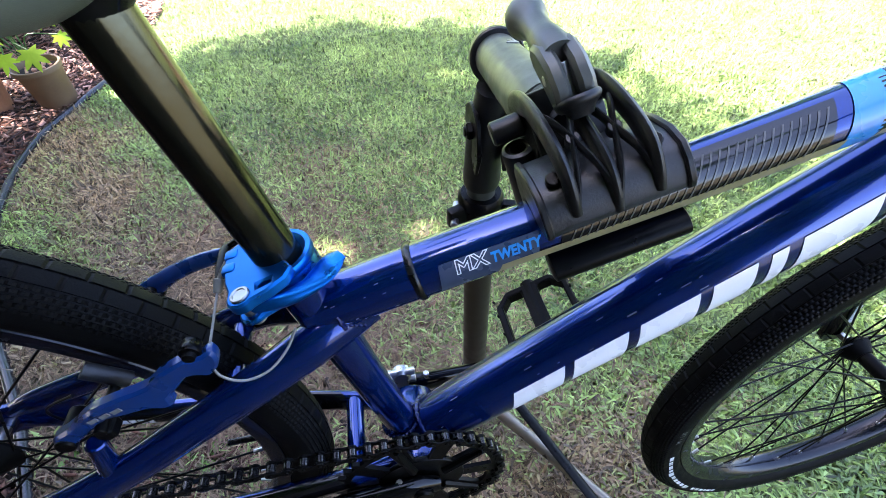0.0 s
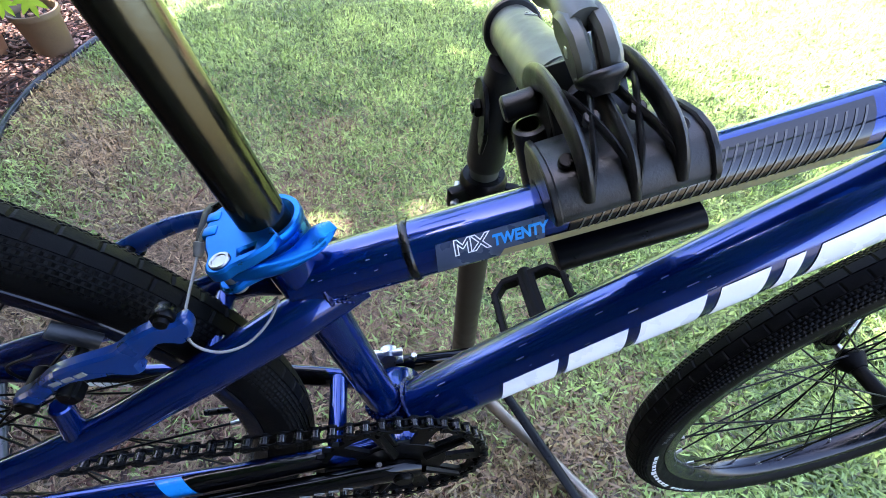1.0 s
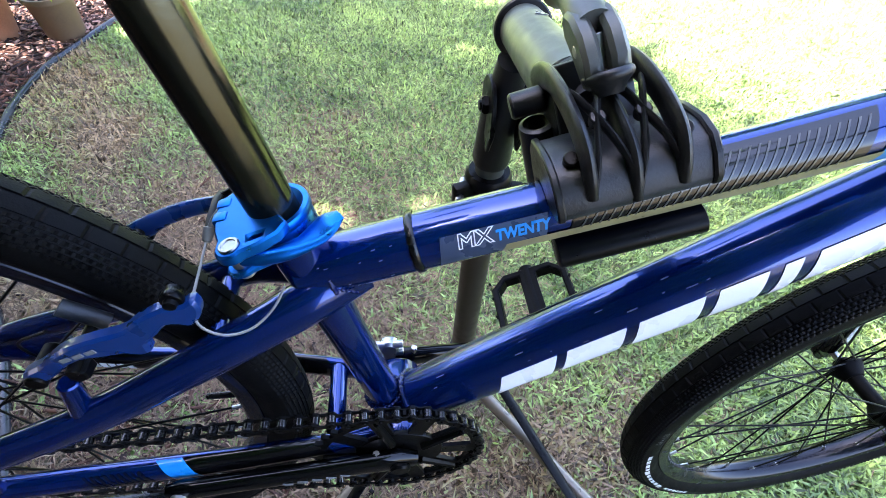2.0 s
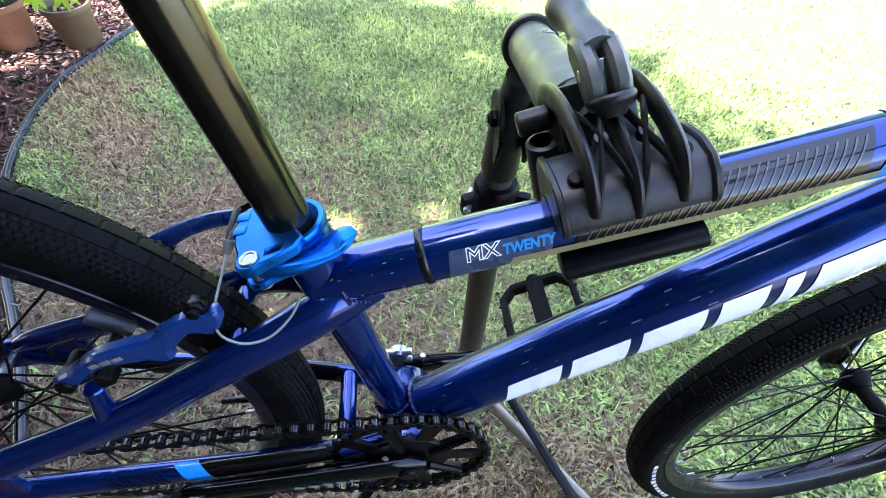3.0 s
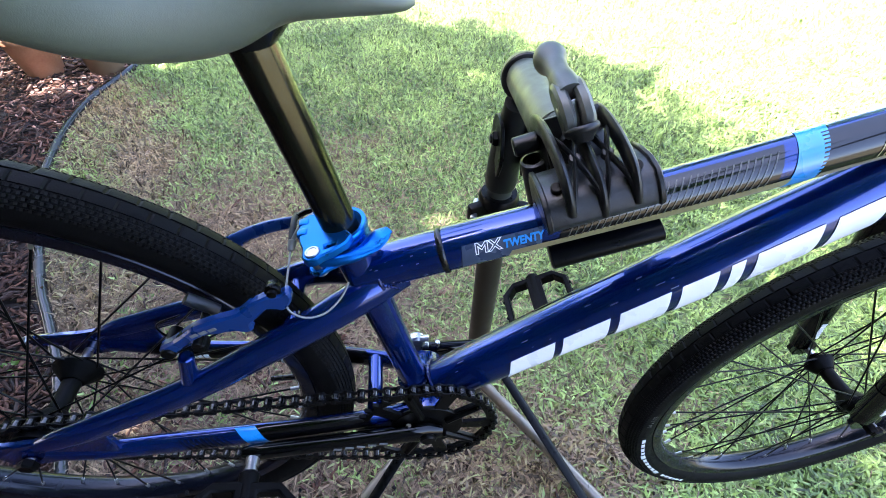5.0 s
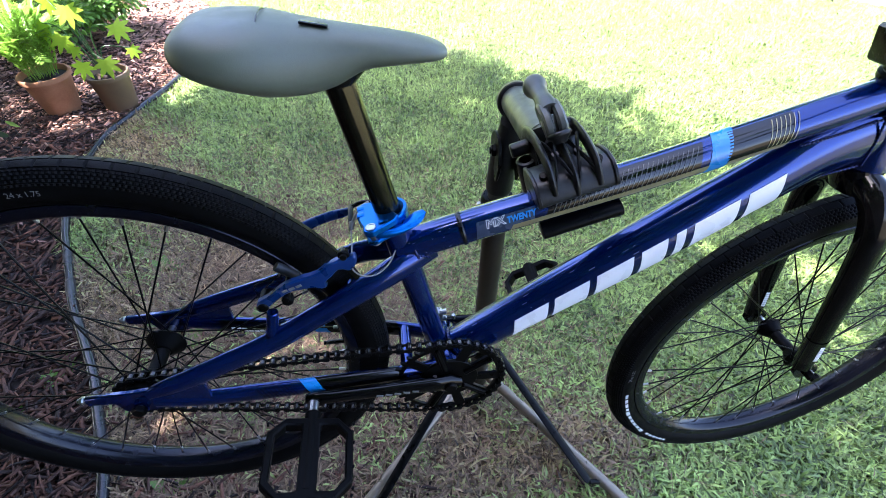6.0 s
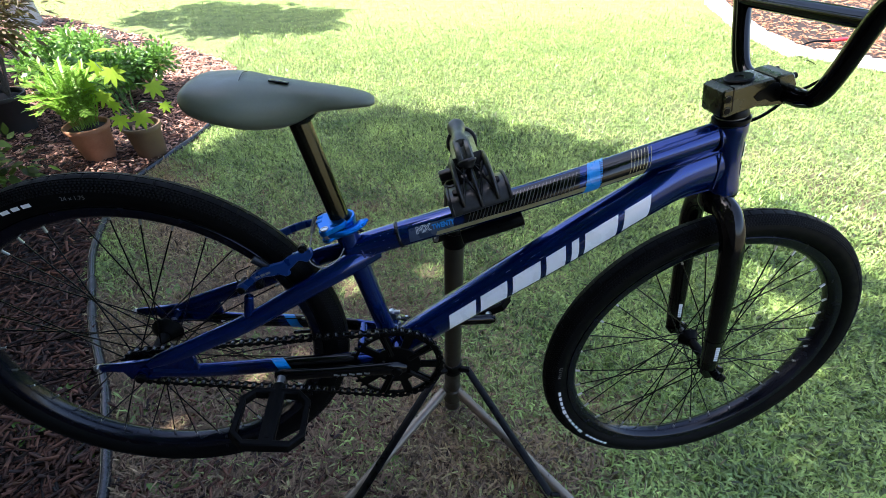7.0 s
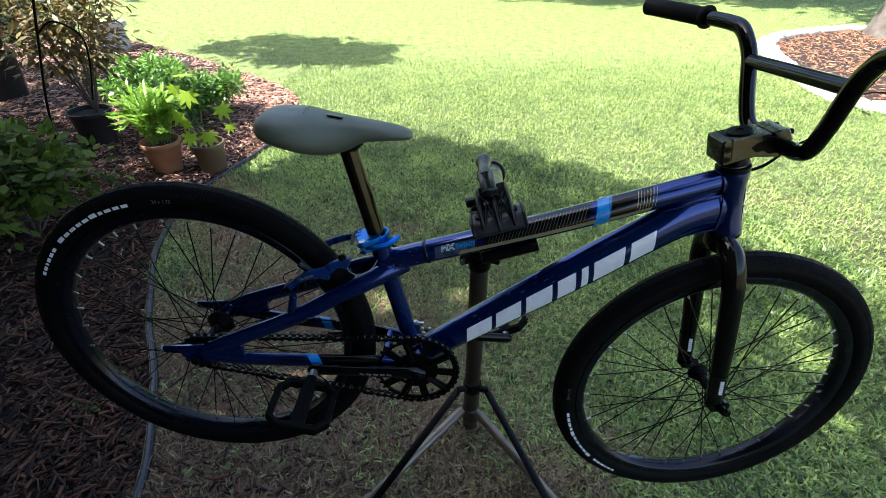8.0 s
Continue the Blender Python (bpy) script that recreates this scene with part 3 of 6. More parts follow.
for a, b in zip(rings, rings[1:]):
    for k in range(28):
        bm.faces.new((a[k], a[(k + 1) % 28], b[(k + 1) % 28], b[k]))
bm.faces.new(rings[0]), bm.faces.new(rings[-1])
bmesh.ops.recalc_face_normals(bm, faces=bm.faces)
seat = part("seat", bm, SEAT_SKIN, bicycle, "matte grey-black padded bicycle seat")
part("seat_neck", sweep([seat_axis(0.308), seat_axis(0.316), seat_axis(0.326) + Vector((0.004, 0, 0)), seat_axis(0.34) + Vector((0.008, 0, 0))], [(0.0132, 0.0132), (0.014, 0.014), (0.02, 0.017), (0.03, 0.022)], 24), BLACK_SATIN, seat)
part("seam", sweep([(-0.262, y, 0.3752 - 8.5 * y * y) for y in (-0.04, -0.026, -0.013, 0.0, 0.013, 0.026, 0.04)], 0.0006, 6, up=(0, 0, 1)), BLACK_SATIN, seat)
part("tag", block((0.022, 0.006, 0.002), pose(-0.221, -0.012, 0.3665, 0, 11, 0), 0.0006), BLACK_GLOSS, seat, "small dark tag on the seat top")

collar_m = Matrix.Translation(seat_axis(0.171)) @ Matrix(((0.977, 0, -0.212, 0), (0, 1, 0, 0), (0.212, 0, 0.977, 0), (0, 0, 0, 1)))
clamp = part("seat_clamp", lathe([(0.0165, -0.013), (0.0195, -0.013), (0.0202, -0.012), (0.0202, -0.001), (0.0198, 0.0), (0.0198, 0.001), (0.0206, 0.0018), (0.0212, 0.0028), (0.0212, 0.0062), (0.0206, 0.0072), (0.0178, 0.0072), (0.017, 0.0062), (0.0141, 0.003), (0.0141, -0.013)],
                              48, m=collar_m), ANODISED, bicycle, "bright blue anodised seat clamp with quick-release lever")
EAR = [(-0.01, -0.014), (-0.0255, -0.0165), (-0.031, -0.013), (-0.0325, 0.0), (-0.0295, 0.016), (-0.0262, 0.024)] + arc(-0.0175, 0.03, 0.0085, 175, 40, 8) + [(-0.002, 0.0325), (0.008, 0.0265), (0.012, 0.019)]
SLOT = [(-0.0085, 0.0245), (0.0, 0.0228), (0.0, 0.0262), (-0.008, 0.0285)]
for z, thick in ((0.0072, 0.0075), (-0.005, 0.0045)):
    part("clamp_ear", slab(EAR, thick, collar_m @ pose(0, 0, z, 90, 0, 0), 0.0013, holes=[SLOT]), ANODISED, clamp)
for yy in (0.008, -0.004):
    part("clamp_lug", block((0.009, 0.0085, 0.016), collar_m @ pose(-0.0285, yy, 0.004), 0.002), ANODISED, clamp)
part("pivot_boss", lathe([(0.0048, -0.0105), (0.0048, 0.006)], 20, m=collar_m @ pose(-0.0175, -0.03, 0)), STEEL, clamp, "silver pivot barrel")
part("pivot_bolt", lathe([(0.0058, 0.0), (0.0058, 0.0006), (0.0052, 0.0012), (0.004, 0.0012), (0.0036, 0.0006)], 24, m=collar_m @ pose(-0.0175, -0.03, 0.0112)), STEEL, clamp, "round silver bolt head")
lever_pts = [(-0.016, -0.0305, 0.001), (-0.006, -0.0305, -0.001), (0.005, -0.0285, -0.003), (0.0145, -0.0245, -0.004), (0.0235, -0.0185, -0.0035), (0.031, -0.013, -0.0015), (0.037, -0.009, -0.001)]
lp = [collar_m @ Vector(p) for p in spline(lever_pts, 5)]
lr = [tuple(r) for r in spline([(0.004, 0.0045), (0.0042, 0.005), (0.0048, 0.0048), (0.0062, 0.0042), (0.009, 0.0032), (0.0088, 0.0026), (0.0045, 0.0016)], 5)]
part("quick_release_lever", sweep(lp, lr, 16, up=tuple(SEAT_DIR)), ANODISED, clamp, "curved blue quick-release lever")

# ---- wheels ----
TYRE_C, TYRE_A = 0.2755, 0.0222


def tyre_mesh():
    """A tyre with a blocked tread: two centre rows of long blocks, then rings of small square knobs."""
    NA = 1080
    verts, faces = [], []
    # half of the section, across the tread from its middle: (way along the surface, height, kind of row)
    half = [(0.0, 0.0, 0), (0.0007, 0.0, 0), (0.0009, 0.0012, 1), (0.0052, 0.0012, 1), (0.0097, 0.0012, 1), (0.0099, 0.0, 0)]
    for row in range(5):
        w = 0.0109 + 0.0035 * row
        half += [(w, 0.0, 0), (w + 0.0002, 0.0011, 2 + row % 2), (w + 0.0023, 0.0011, 2 + row % 2), (w + 0.0025, 0.0, 0)]
    half += [(w, 0.0, 0) for w in (0.033, 0.038, 0.043, 0.048, 0.053, 0.058, 0.0612)]
    section = [(-w, h, kind) for w, h, kind in reversed(half[1:])] + half
    NS = len(section) - 1
    for i in range(NA):
        th = 2 * math.pi * i / NA
        c, s = math.cos(th), math.sin(th)
        for w, h, kind in section:
            a = w / TYRE_A
            if kind == 1 and (i + (6 if w > 0 else 0)) % 12 == 0 or kind >= 2 and (i + kind) % 3 == 0:
                h = 0.0
            r = TYRE_A + h
            verts.append(((TYRE_C + r * math.cos(a)) * c, r * math.sin(a) * 0.97, (TYRE_C + r * math.cos(a)) * s))
    for i in range(NA):
        k = ((i + 1) % NA) * (NS + 1)
        b = i * (NS + 1)
        for j in range(NS):
            faces.append((b + j, k + j, k + j + 1, b + j + 1))
    me = bpy.data.meshes.new("tyre")
    me.from_pydata(verts, [], faces)
    me.materials.append(RUBBER)
    me.polygons.foreach_set("use_smooth", [True] * len(me.polygons))
    me.set_sharp_from_angle(angle=radians(22))
    return me


TYRE = tyre_mesh()
RIM_PROFILE = [(0.2575, -0.0155), (0.2585, -0.0145), (0.2585, -0.0130), (0.2540, -0.0125), (0.2540, 0.0125), (0.2585, 0.0130), (0.2585, 0.0145), (0.2575, 0.0155),
               (0.2475, 0.0152), (0.2455, 0.0142), (0.2405, 0.0085), (0.2392, 0.004), (0.2392, -0.004), (0.2405, -0.0085), (0.2455, -0.0142), (0.2475, -0.0152)]


def side_text(body, r, angle, size, side, name, parent, mat=WHITE):
    """Letters on the tyre's side wall."""
    curve = bpy.data.curves.new("letters", "FONT")
    curve.body, curve.size, curve.resolution_u = body, size, 2
    ob = bpy.data.objects.new("letters", curve)
    scene.collection.objects.link(ob)
    me = bpy.data.meshes.new_from_object(ob.evaluated_get(bpy.context.evaluated_depsgraph_get()))
    bm = bmesh.new()
    bm.from_mesh(me)
    bpy.data.objects.remove(ob), bpy.data.curves.remove(curve), bpy.data.meshes.remove(me)
    for v in bm.verts:
        v.co = wall_point(r + v.co.y, angle - math.degrees(v.co.x / r))
    return part(name, bm, mat, parent)


def wall_point(r, angle, lift=0.0006):
    a = radians(angle)
    dr = r - TYRE_C
    y = -math.sqrt(max(1e-9, TYRE_A ** 2 - dr * dr)) * 0.97 - lift
    return Vector((r * math.cos(a), y, r * math.sin(a)))


def wall_bar(r0, r1, a0, a1, name, parent):
    """A plain printed bar on the tyre's near side wall."""
    bm = bmesh.new()
    n = max(2, int(abs(a1 - a0)))
    rows = [[bm.verts.new(wall_point(r0 + (r1 - r0) * j / 3, a0 + (a1 - a0) * i / n)) for j in range(4)] for i in range(n + 1)]
    for i in range(n):
        for j in range(3):
            bm.faces.new((rows[i][j], rows[i + 1][j], rows[i + 1][j + 1], rows[i][j + 1]))
    bmesh.ops.recalc_face_normals(bm, faces=bm.faces)
    return part(name, bm, WHITE, parent)


def wheel(name, hub, label, half, flange, mark, spin):
    rim = part(name, lathe(RIM_PROFILE, 120, m=pose(0, 0, 0, 90), closed=True), RIM, bicycle, label)
    rim.location = hub
    ty = new("tyre", TYRE)
    ty.parent = rim
    ty["label"] = "black rubber tyre with fine block tread"
    hb = part("hub", lathe([(0.011, -half * 0.5), (flange, -half + 0.004), (flange + 0.001, -half + 0.0025), (flange, -half), (0.012, -half - 0.002), (0.009, -half - 0.008), (0.009, half + 0.008), (0.012, half + 0.002), (flange, half), (flange + 0.001, half - 0.0025), (flange, half - 0.004), (0.011, half * 0.5)],
                           28, m=pose(0, 0, 0, 90)), PEDAL, rim)
    part("axle", rod((0, -0.072, 0), (0, 0.072, 0), 0.0048, segs=12), STEEL, rim)
    for side in (-1, 1):
        part("axle_nut", rod((0, side * 0.0665, 0), (0, side * 0.0745, 0), 0.0085, segs=6), BLACK_METAL, rim)
    kinds = []
    for side in (-1, 1):
        for lead in (-1, 1):
            a0, a1 = radians(lead * 52), 0.0
            foot = Vector((flange * 0.86 * math.cos(a0), side * (half - 0.001 + 0.002 * lead), flange * 0.86 * math.sin(a0)))
            tip = Vector((0.2405, side * 0.003, 0))
            kinds.append((foot, tip))
    for q, (foot, tip) in enumerate(kinds):
        first = nip = None
        for k in range(9):
            turn = pose(0, 0, 0, 0, 10 * (4 * k + q) + spin, 0)
            if first is None:
                first = part("spoke", rod(foot, tip, 0.00105, segs=6), BLACK_METAL, rim)
                nip = part("nipple", rod(tip + (foot - tip).normalized() * 0.011, tip, 0.0019, segs=8), STEEL, rim)
                first.matrix_basis = nip.matrix_basis = turn
            else:
                shared("spoke", first, turn, rim)
                shared("nipple", nip, turn, rim)
    part("valve", rod(Vector((0.24, 0, 0)) @ pose(0, 0, 0, 0, spin - 4, 0).to_3x3().transposed(), Vector((0.212, 0, 0)) @ pose(0, 0, 0, 0, spin - 4, 0).to_3x3().transposed(), 0.0035, 0.0028, 10), BLACK_SATIN, rim)
    a = mark
    for w in (2.2, 2.6, 1.6, 2.6, 2.6, 2.6):
        wall_bar(0.2725, 0.2775, a, a - w + 0.7, "print_bar", rim)
        a -= w
    a -= 2.5
    for w in (3.6, 3.2, 3.4, 3.0, 3.2, 3.6, 2.4, 3.2, 3.0, 3.2):
        wall_bar(0.2725, 0.279 if w > 3.5 else 0.2775, a, a - w + 0.8, "print_bar", rim)
        a -= w
    side_text("24 x 1.75", 0.2735, a - 7, 0.0078, -1, "size_lettering", rim, PRINT)
    return rim


REAR_HUB, FRONT_HUB = Vector((-0.4932, 0, -0.0363)), Vector((0.443, 0, -0.152))
rear_wheel = wheel("rear_wheel", REAR_HUB, "black spoked rear wheel", 0.034, 0.024, 149, 3)
front_wheel = wheel("front_wheel", FRONT_HUB, "black spoked front wheel", 0.034, 0.019, 238, 6)

# ---- drive ----
R_RING, R_COG, CHAIN_Y = 0.0735, 0.0325, -0.045


def toothed(r, teeth, depth=0.0065):
    pts = []
    for k in range(teeth):
        for f, d in ((0.0, -0.5), (0.28, -0.42), (0.42, 0.5), (0.58, 0.5), (0.72, -0.42)):
            a = 2 * math.pi * (k + f) / teeth
            pts.append(((r + d * depth) * math.cos(a), (r + d * depth) * math.sin(a)))
    return pts


windows = []
for k in range(10):
    a0 = k * 36 + 14
    wide = 11.5
    windows.append(arc(0, 0, 0.0655, a0 - wide, a0 + wide, 5) + arc(0, 0, 0.03, a0 + wide * 0.55, a0 - wide * 0.55, 3))
chainring = part("chainring", slab(toothed(R_RING, 36), 0.0035, Matrix.Translation(BB + Vector((0, CHAIN_Y, 0))), 0.0, holes=windows), BLACK_METAL, bicycle, "black spoked chainring")
part("hub_disc", lathe([(0.012, -0.0022), (0.0385, -0.0022), (0.0395, -0.001), (0.0395, 0.001), (0.0385, 0.0022), (0.012, 0.0022)], 40, m=Matrix.Translation(BB + Vector((0, CHAIN_Y, 0))) @ pose(0, 0, 0, 90)), BLACK_METAL, chainring)
for k in range(5):
    a = radians(k * 72 + 32)
    part("arm_rib", rod(BB + Vector((0.024 * math.cos(a), CHAIN_Y - 0.003, 0.024 * math.sin(a))), BB + Vector((0.067 * math.cos(a), CHAIN_Y - 0.002, 0.067 * math.sin(a))), 0.0042, 0.003, 8), BLACK_METAL, chainring)
part("rear_cog", slab(toothed(R_COG, 16), 0.003, Matrix.Translation(REAR_HUB + Vector((0, CHAIN_Y, 0))), 0.0), CHAIN, bicycle, "small dark rear cog")
part("freewheel", lathe([(0.02, -0.008), (0.023, -0.006), (0.023, 0.008), (0.02, 0.01)], 28, m=Matrix.Translation(REAR_HUB + Vector((0, CHAIN_Y, 0))) @ pose(0, 0, 0, 90)), BLACK_METAL, bicycle)


def chain_line():
    """The closed line of the chain, and its length."""
    a, b = np.array((BB.x, BB.z)), np.array((REAR_HUB.x, REAR_HUB.z))
    d = b - a
    dist = float(np.hypot(*d))
    base = math.atan2(d[1], d[0])
    off = math.acos((R_RING - R_COG) / dist)
    pts = [(a[0] + R_RING * math.cos(t), a[1] + R_RING * math.sin(t)) for t in np.linspace(base + off - 2 * math.pi, base - off, 60)]
    pts = pts[::-1]
    pts += [(b[0] + R_COG * math.cos(t), b[1] + R_COG * math.sin(t)) for t in np.linspace(base + off, base - off, 24)][::1]
    return pts


line = chain_line()
ring_pts, cog_pts = line[:60], line[60:]
if (Vector(ring_pts[-1]) - Vector(cog_pts[0])).length > (Vector(ring_pts[-1]) - Vector(cog_pts[-1])).length:
    cog_pts = cog_pts[::-1]
line = [Vector((x, z)) for x, z in ring_pts + cog_pts]
line.append(line[0])
runs = [0.0]
for p, q in zip(line, line[1:]):
    runs.append(runs[-1] + (q - p).length)
count = int(round(runs[-1] / 0.0127 / 2)) * 2
step = runs[-1] / count


def on_chain(s):
    s %= runs[-1]
    i = max(0, min(len(runs) - 2, int(np.searchsorted(runs, s)) - 1))
    return line[i].lerp(line[i + 1], (s - runs[i]) / max(1e-9, runs[i + 1] - runs[i]))


chain = part("chain", rod((0, -0.0035, 0), (0, 0.0035, 0), 0.0038, segs=10), CHAIN, bicycle, "dark oily bicycle chain")
p = on_chain(0)
chain.location = (p.x, CHAIN_Y, p.y)
links = []
for wide in (0.0034, 0.0048):
    bm = bmesh.new()
    for side in (-1, 1):
        plate = slab(arc(-0.00635, 0, 0.0042, 62, 298, 7) + [(-0.0018, -0.0021), (0.0018, -0.0021)] + arc(0.00635, 0, 0.0042, -118, 118, 7) + [(0.0018, 0.0021), (-0.0018, 0.0021)], 0.0011, Matrix.Translation((0, side * wide, 0)), 0)
        join(bm, plate)
    rod((0.00635, -0.0062, 0), (0.00635, 0.0062, 0), 0.0016, segs=8, bm=bm)
    links.append(bm)
base = [part("link", bm, BLACK_METAL, chain) for bm in links]
roller = part("roller", lathe([(0.0028, -0.0033), (0.0038, -0.003), (0.0038, 0.003), (0.0028, 0.0033)], 12, m=pose(-0.00635, 0, 0, 90)), CHAIN, chain)
for k in range(count):
    p, q = on_chain(k * step), on_chain((k + 1) * step)
    mid, d = (p + q) / 2, q - p
    m = Matrix.Translation(Vector((mid.x, CHAIN_Y, mid.y)) - Vector(chain.location)) @ Matrix.Rotation(-math.atan2(d.y, d.x), 4, "Y")
    if k == 0:
        roller.matrix_basis = m
    else:
        shared("roller", roller, m, chain)
    if k < 2:
        base[k].matrix_basis = m
    else:
        shared("link", base[k % 2], m, chain)

CRANK_END = Vector((-0.2925, 0, -0.0555))
crank_vec = CRANK_END - BB
for side, sign in ((-1, 1), (1, -1)):
    a = BB + Vector((0, side * 0.052, 0))
    b = BB + crank_vec * sign + Vector((0, side * 0.068, 0))
    arm = part("crank_arm", sweep([a - crank_vec * sign * 0.09, a, a.lerp(b, 0.12), a.lerp(b, 0.5), a.lerp(b, 0.9), b, b + crank_vec * sign * 0.06],
                                  [(0.008, 0.006), (0.016, 0.0085), (0.0135, 0.008), (0.0105, 0.0075), (0.0105, 0.0072), (0.0115, 0.0072), (0.006, 0.005)], 16), BLACK_GLOSS, bicycle, "polished black crank arm")
    part("crank_bolt", rod(a + Vector((0, side * 0.006, 0)), a + Vector((0, side * 0.0115, 0)), 0.009, segs=16), BLACK_METAL, arm)
    part("pinch_bolt", rod(a + Vector((sign * -0.02, 0, 0.016)), a + Vector((sign * -0.02, 0, -0.016)), 0.0032, segs=8), STEEL, arm)
    if side < 0:
        for k in range(5):
            part("print_bar", block((0.0085, 0.0006, 0.0032), Matrix.Translation(a.lerp(b, 0.27 + 0.066 * k) + Vector((0, -0.0082, 0))) @ pose(0, 0, 0, 0, 14, 0), 0), PRINT, arm)
    tilt = -23 if side > 0 else 12
    spin = Matrix.Translation(b + Vector((0, side * (0.062 if side > 0 else 0.078), 0))) @ pose(0, 0, 0, 0, tilt, 0)
    L, W, T = 0.049, 0.047, 0.0085
    rim_line = [(-L, -W * 0.62), (-L * 0.62, -W), (L * 0.62, -W), (L, -W * 0.62), (L, W * 0.62), (L * 0.62, W), (-L * 0.62, W), (-L, W * 0.62)]
    gaps = [[(sx * 0.0105, -W + 0.009), (sx * L * 0.6, -W + 0.009), (sx * (L - 0.0085), -W * 0.55), (sx * (L - 0.0085), W * 0.55), (sx * L * 0.6, W - 0.009), (sx * 0.0105, W - 0.009)] for sx in (-1, 1)]
    bm = slab(rim_line, 2 * T, pose(0, 0, 0, 90), 0.0018, holes=gaps)
    bmesh.ops.transform(bm, matrix=spin, verts=bm.verts)
    pedal = part("pedal", bm, PEDAL, bicycle, "black platform pedal with traction pins")
    part("pedal_body", rod(b + Vector((0, side * 0.02, 0)), b + Vector((0, side * 0.115, 0)), 0.0095, segs=16), PEDAL, pedal)
    part("spindle", rod(b, b + Vector((0, side * 0.02, 0)), 0.0065, segs=12), STEEL, pedal)
    pin = None
    for sx in (-1, 1):
        for sy in (-0.8, -0.3, 0.3, 0.8):
            for up in (-1, 1):
                m = spin @ pose(sx * L, sy * W, up * (T + 0.001))
                if pin is None:
                    pin = part("pin", rod((0, 0, -0.002), (0, 0, 0.002), 0.0016, segs=6), PEDAL, pedal)
                    pin.matrix_basis = m
                else:
                    shared("pin", pin, m, pedal)

# polished clamp on the far end of the crank axle
clamp_far = part("axle_clamp", slab(arc(-0.1235, -0.056, 0.011, 20, 160, 6) + arc(-0.1235, -0.072, 0.0085, 200, 340, 5), 0.013, Matrix.Translation((0, 0.052, 0)), 0.003), STEEL, bicycle, "small polished steel clamp on the crank axle")
for zz in (-0.05, -0.064):
    part("clamp_bolt", rod((-0.139, 0.05, zz), (-0.109, 0.05, zz), 0.0042, segs=12), STEEL, clamp_far)

# ---- front end ----
fork = part("fork", sweep([head_axis(0.19), head_axis(0.172), head_axis(0.160)], [(0.02, 0.02), (0.0225, 0.024), (0.018, 0.03)], 24), BLACK_GLOSS, bicycle, "gloss black fork with straight tapered legs")
for side in (-1, 1):
    leg = [(0.378, side * 0.012, 0.176), (0.381, side * 0.034, 0.163), (0.387, side * 0.0475, 0.135), (0.3945, side * 0.053, 0.09), (0.410, side * 0.055, 0.0), (0.4265, side * 0.056, -0.10), (0.4315, side * 0.056, -0.135)]
    lg = part("fork_leg", sweep(spline(leg, 5), [tuple(r) for r in spline([(0.016, 0.015), (0.018, 0.0165), (0.0178, 0.0155), (0.017, 0.0145), (0.0162, 0.0135), (0.0145, 0.012), (0.014, 0.0115)], 5)], 22), BLACK_GLOSS, fork)
    part("fork_dropout", slab(arc(0.449, -0.15, 0.0145, -120, 90, 8) + [(0.438, -0.118), (0.42, -0.118), (0.419, -0.147), (0.432, -0.163)], 0.007, Matrix.Translation((0, side * 0.057, 0)), 0.0012), BLACK_GLOSS, fork)
    part("axle_bolt", rod((0.447, side * 0.06, -0.152), (0.447, side * 0.072, -0.152), 0.007, segs=6), BLACK_METAL, fork)
    part("leg_sticker", sweep([(0.4205, side * 0.056, -0.066), (0.4285, side * 0.056, -0.117)], [(0.0155, 0.0131), (0.0148, 0.0125)], 22, caps=False), BLACK_DECAL, fork)
    for k in range(7):
        z = -0.077 - 0.0048 * k
        part("print_bar", block((0.007, 0.0006, 0.0036), pose(0.4225 - (z + 0.077) * 0.16, -0.0125 + side * 0.056 - 0.0006, z, 0, 9, 0), 0), WHITE, fork)
STEER = Matrix.Translation(head_axis(0.1865)) @ Matrix.Rotation(radians(2.5), 4, Vector((-0.196, 0, 0.981))) @ Matrix.Translation(-head_axis(0.1865))
fork.matrix_basis = Matrix.Translation((-0.008, 0, 0)) @ STEER
front_wheel.matrix_basis = STEER @ Matrix.Translation(FRONT_HUB)
part("headset_cup", sweep([head_axis(z) for z in (0.29, 0.2915, 0.297, 0.2985)], [0.021, 0.0235, 0.0235, 0.0215], 32), BLACK_METAL, bicycle)
part("headset_ring", sweep([head_axis(z) for z in (0.2985, 0.3005)], [0.0195, 0.0195], 32), STEEL, bicycle, "bright steel headset ring")
part("headset_spacer", sweep([head_axis(z) for z in (0.3005, 0.302, 0.312)], [0.0205, 0.021, 0.017], 32), BLACK_METAL, bicycle)
part("headset_lower", sweep([head_axis(z) for z in (0.1865, 0.185, 0.178)], [0.0225, 0.0225, 0.019], 32), BLACK_METAL, bicycle)
STEM_M = Matrix.Translation(head_axis(0.327)) @ pose(0, 0, 0, 0, -13.0, 0)
stem = part("stem", slab([(-0.033, 0.0165), (-0.03, 0.0185), (0.028, 0.0185), (0.032, 0.0165), (0.036, 0.005), (0.044, -0.004), (0.05, -0.012), (0.045, -0.021), (0.03, -0.0185), (0.012, -0.0145), (-0.029, -0.0185), (-0.033, -0.0165)],
                         0.046, STEM_M, 0.0022), STEM, bicycle, "black machined stem clamped round the handlebar")
part("slot", block((0.0012, 0.0468, 0.03), STEM_M @ pose(-0.02, 0, 0.004), 0), BLACK_GLOSS, stem)
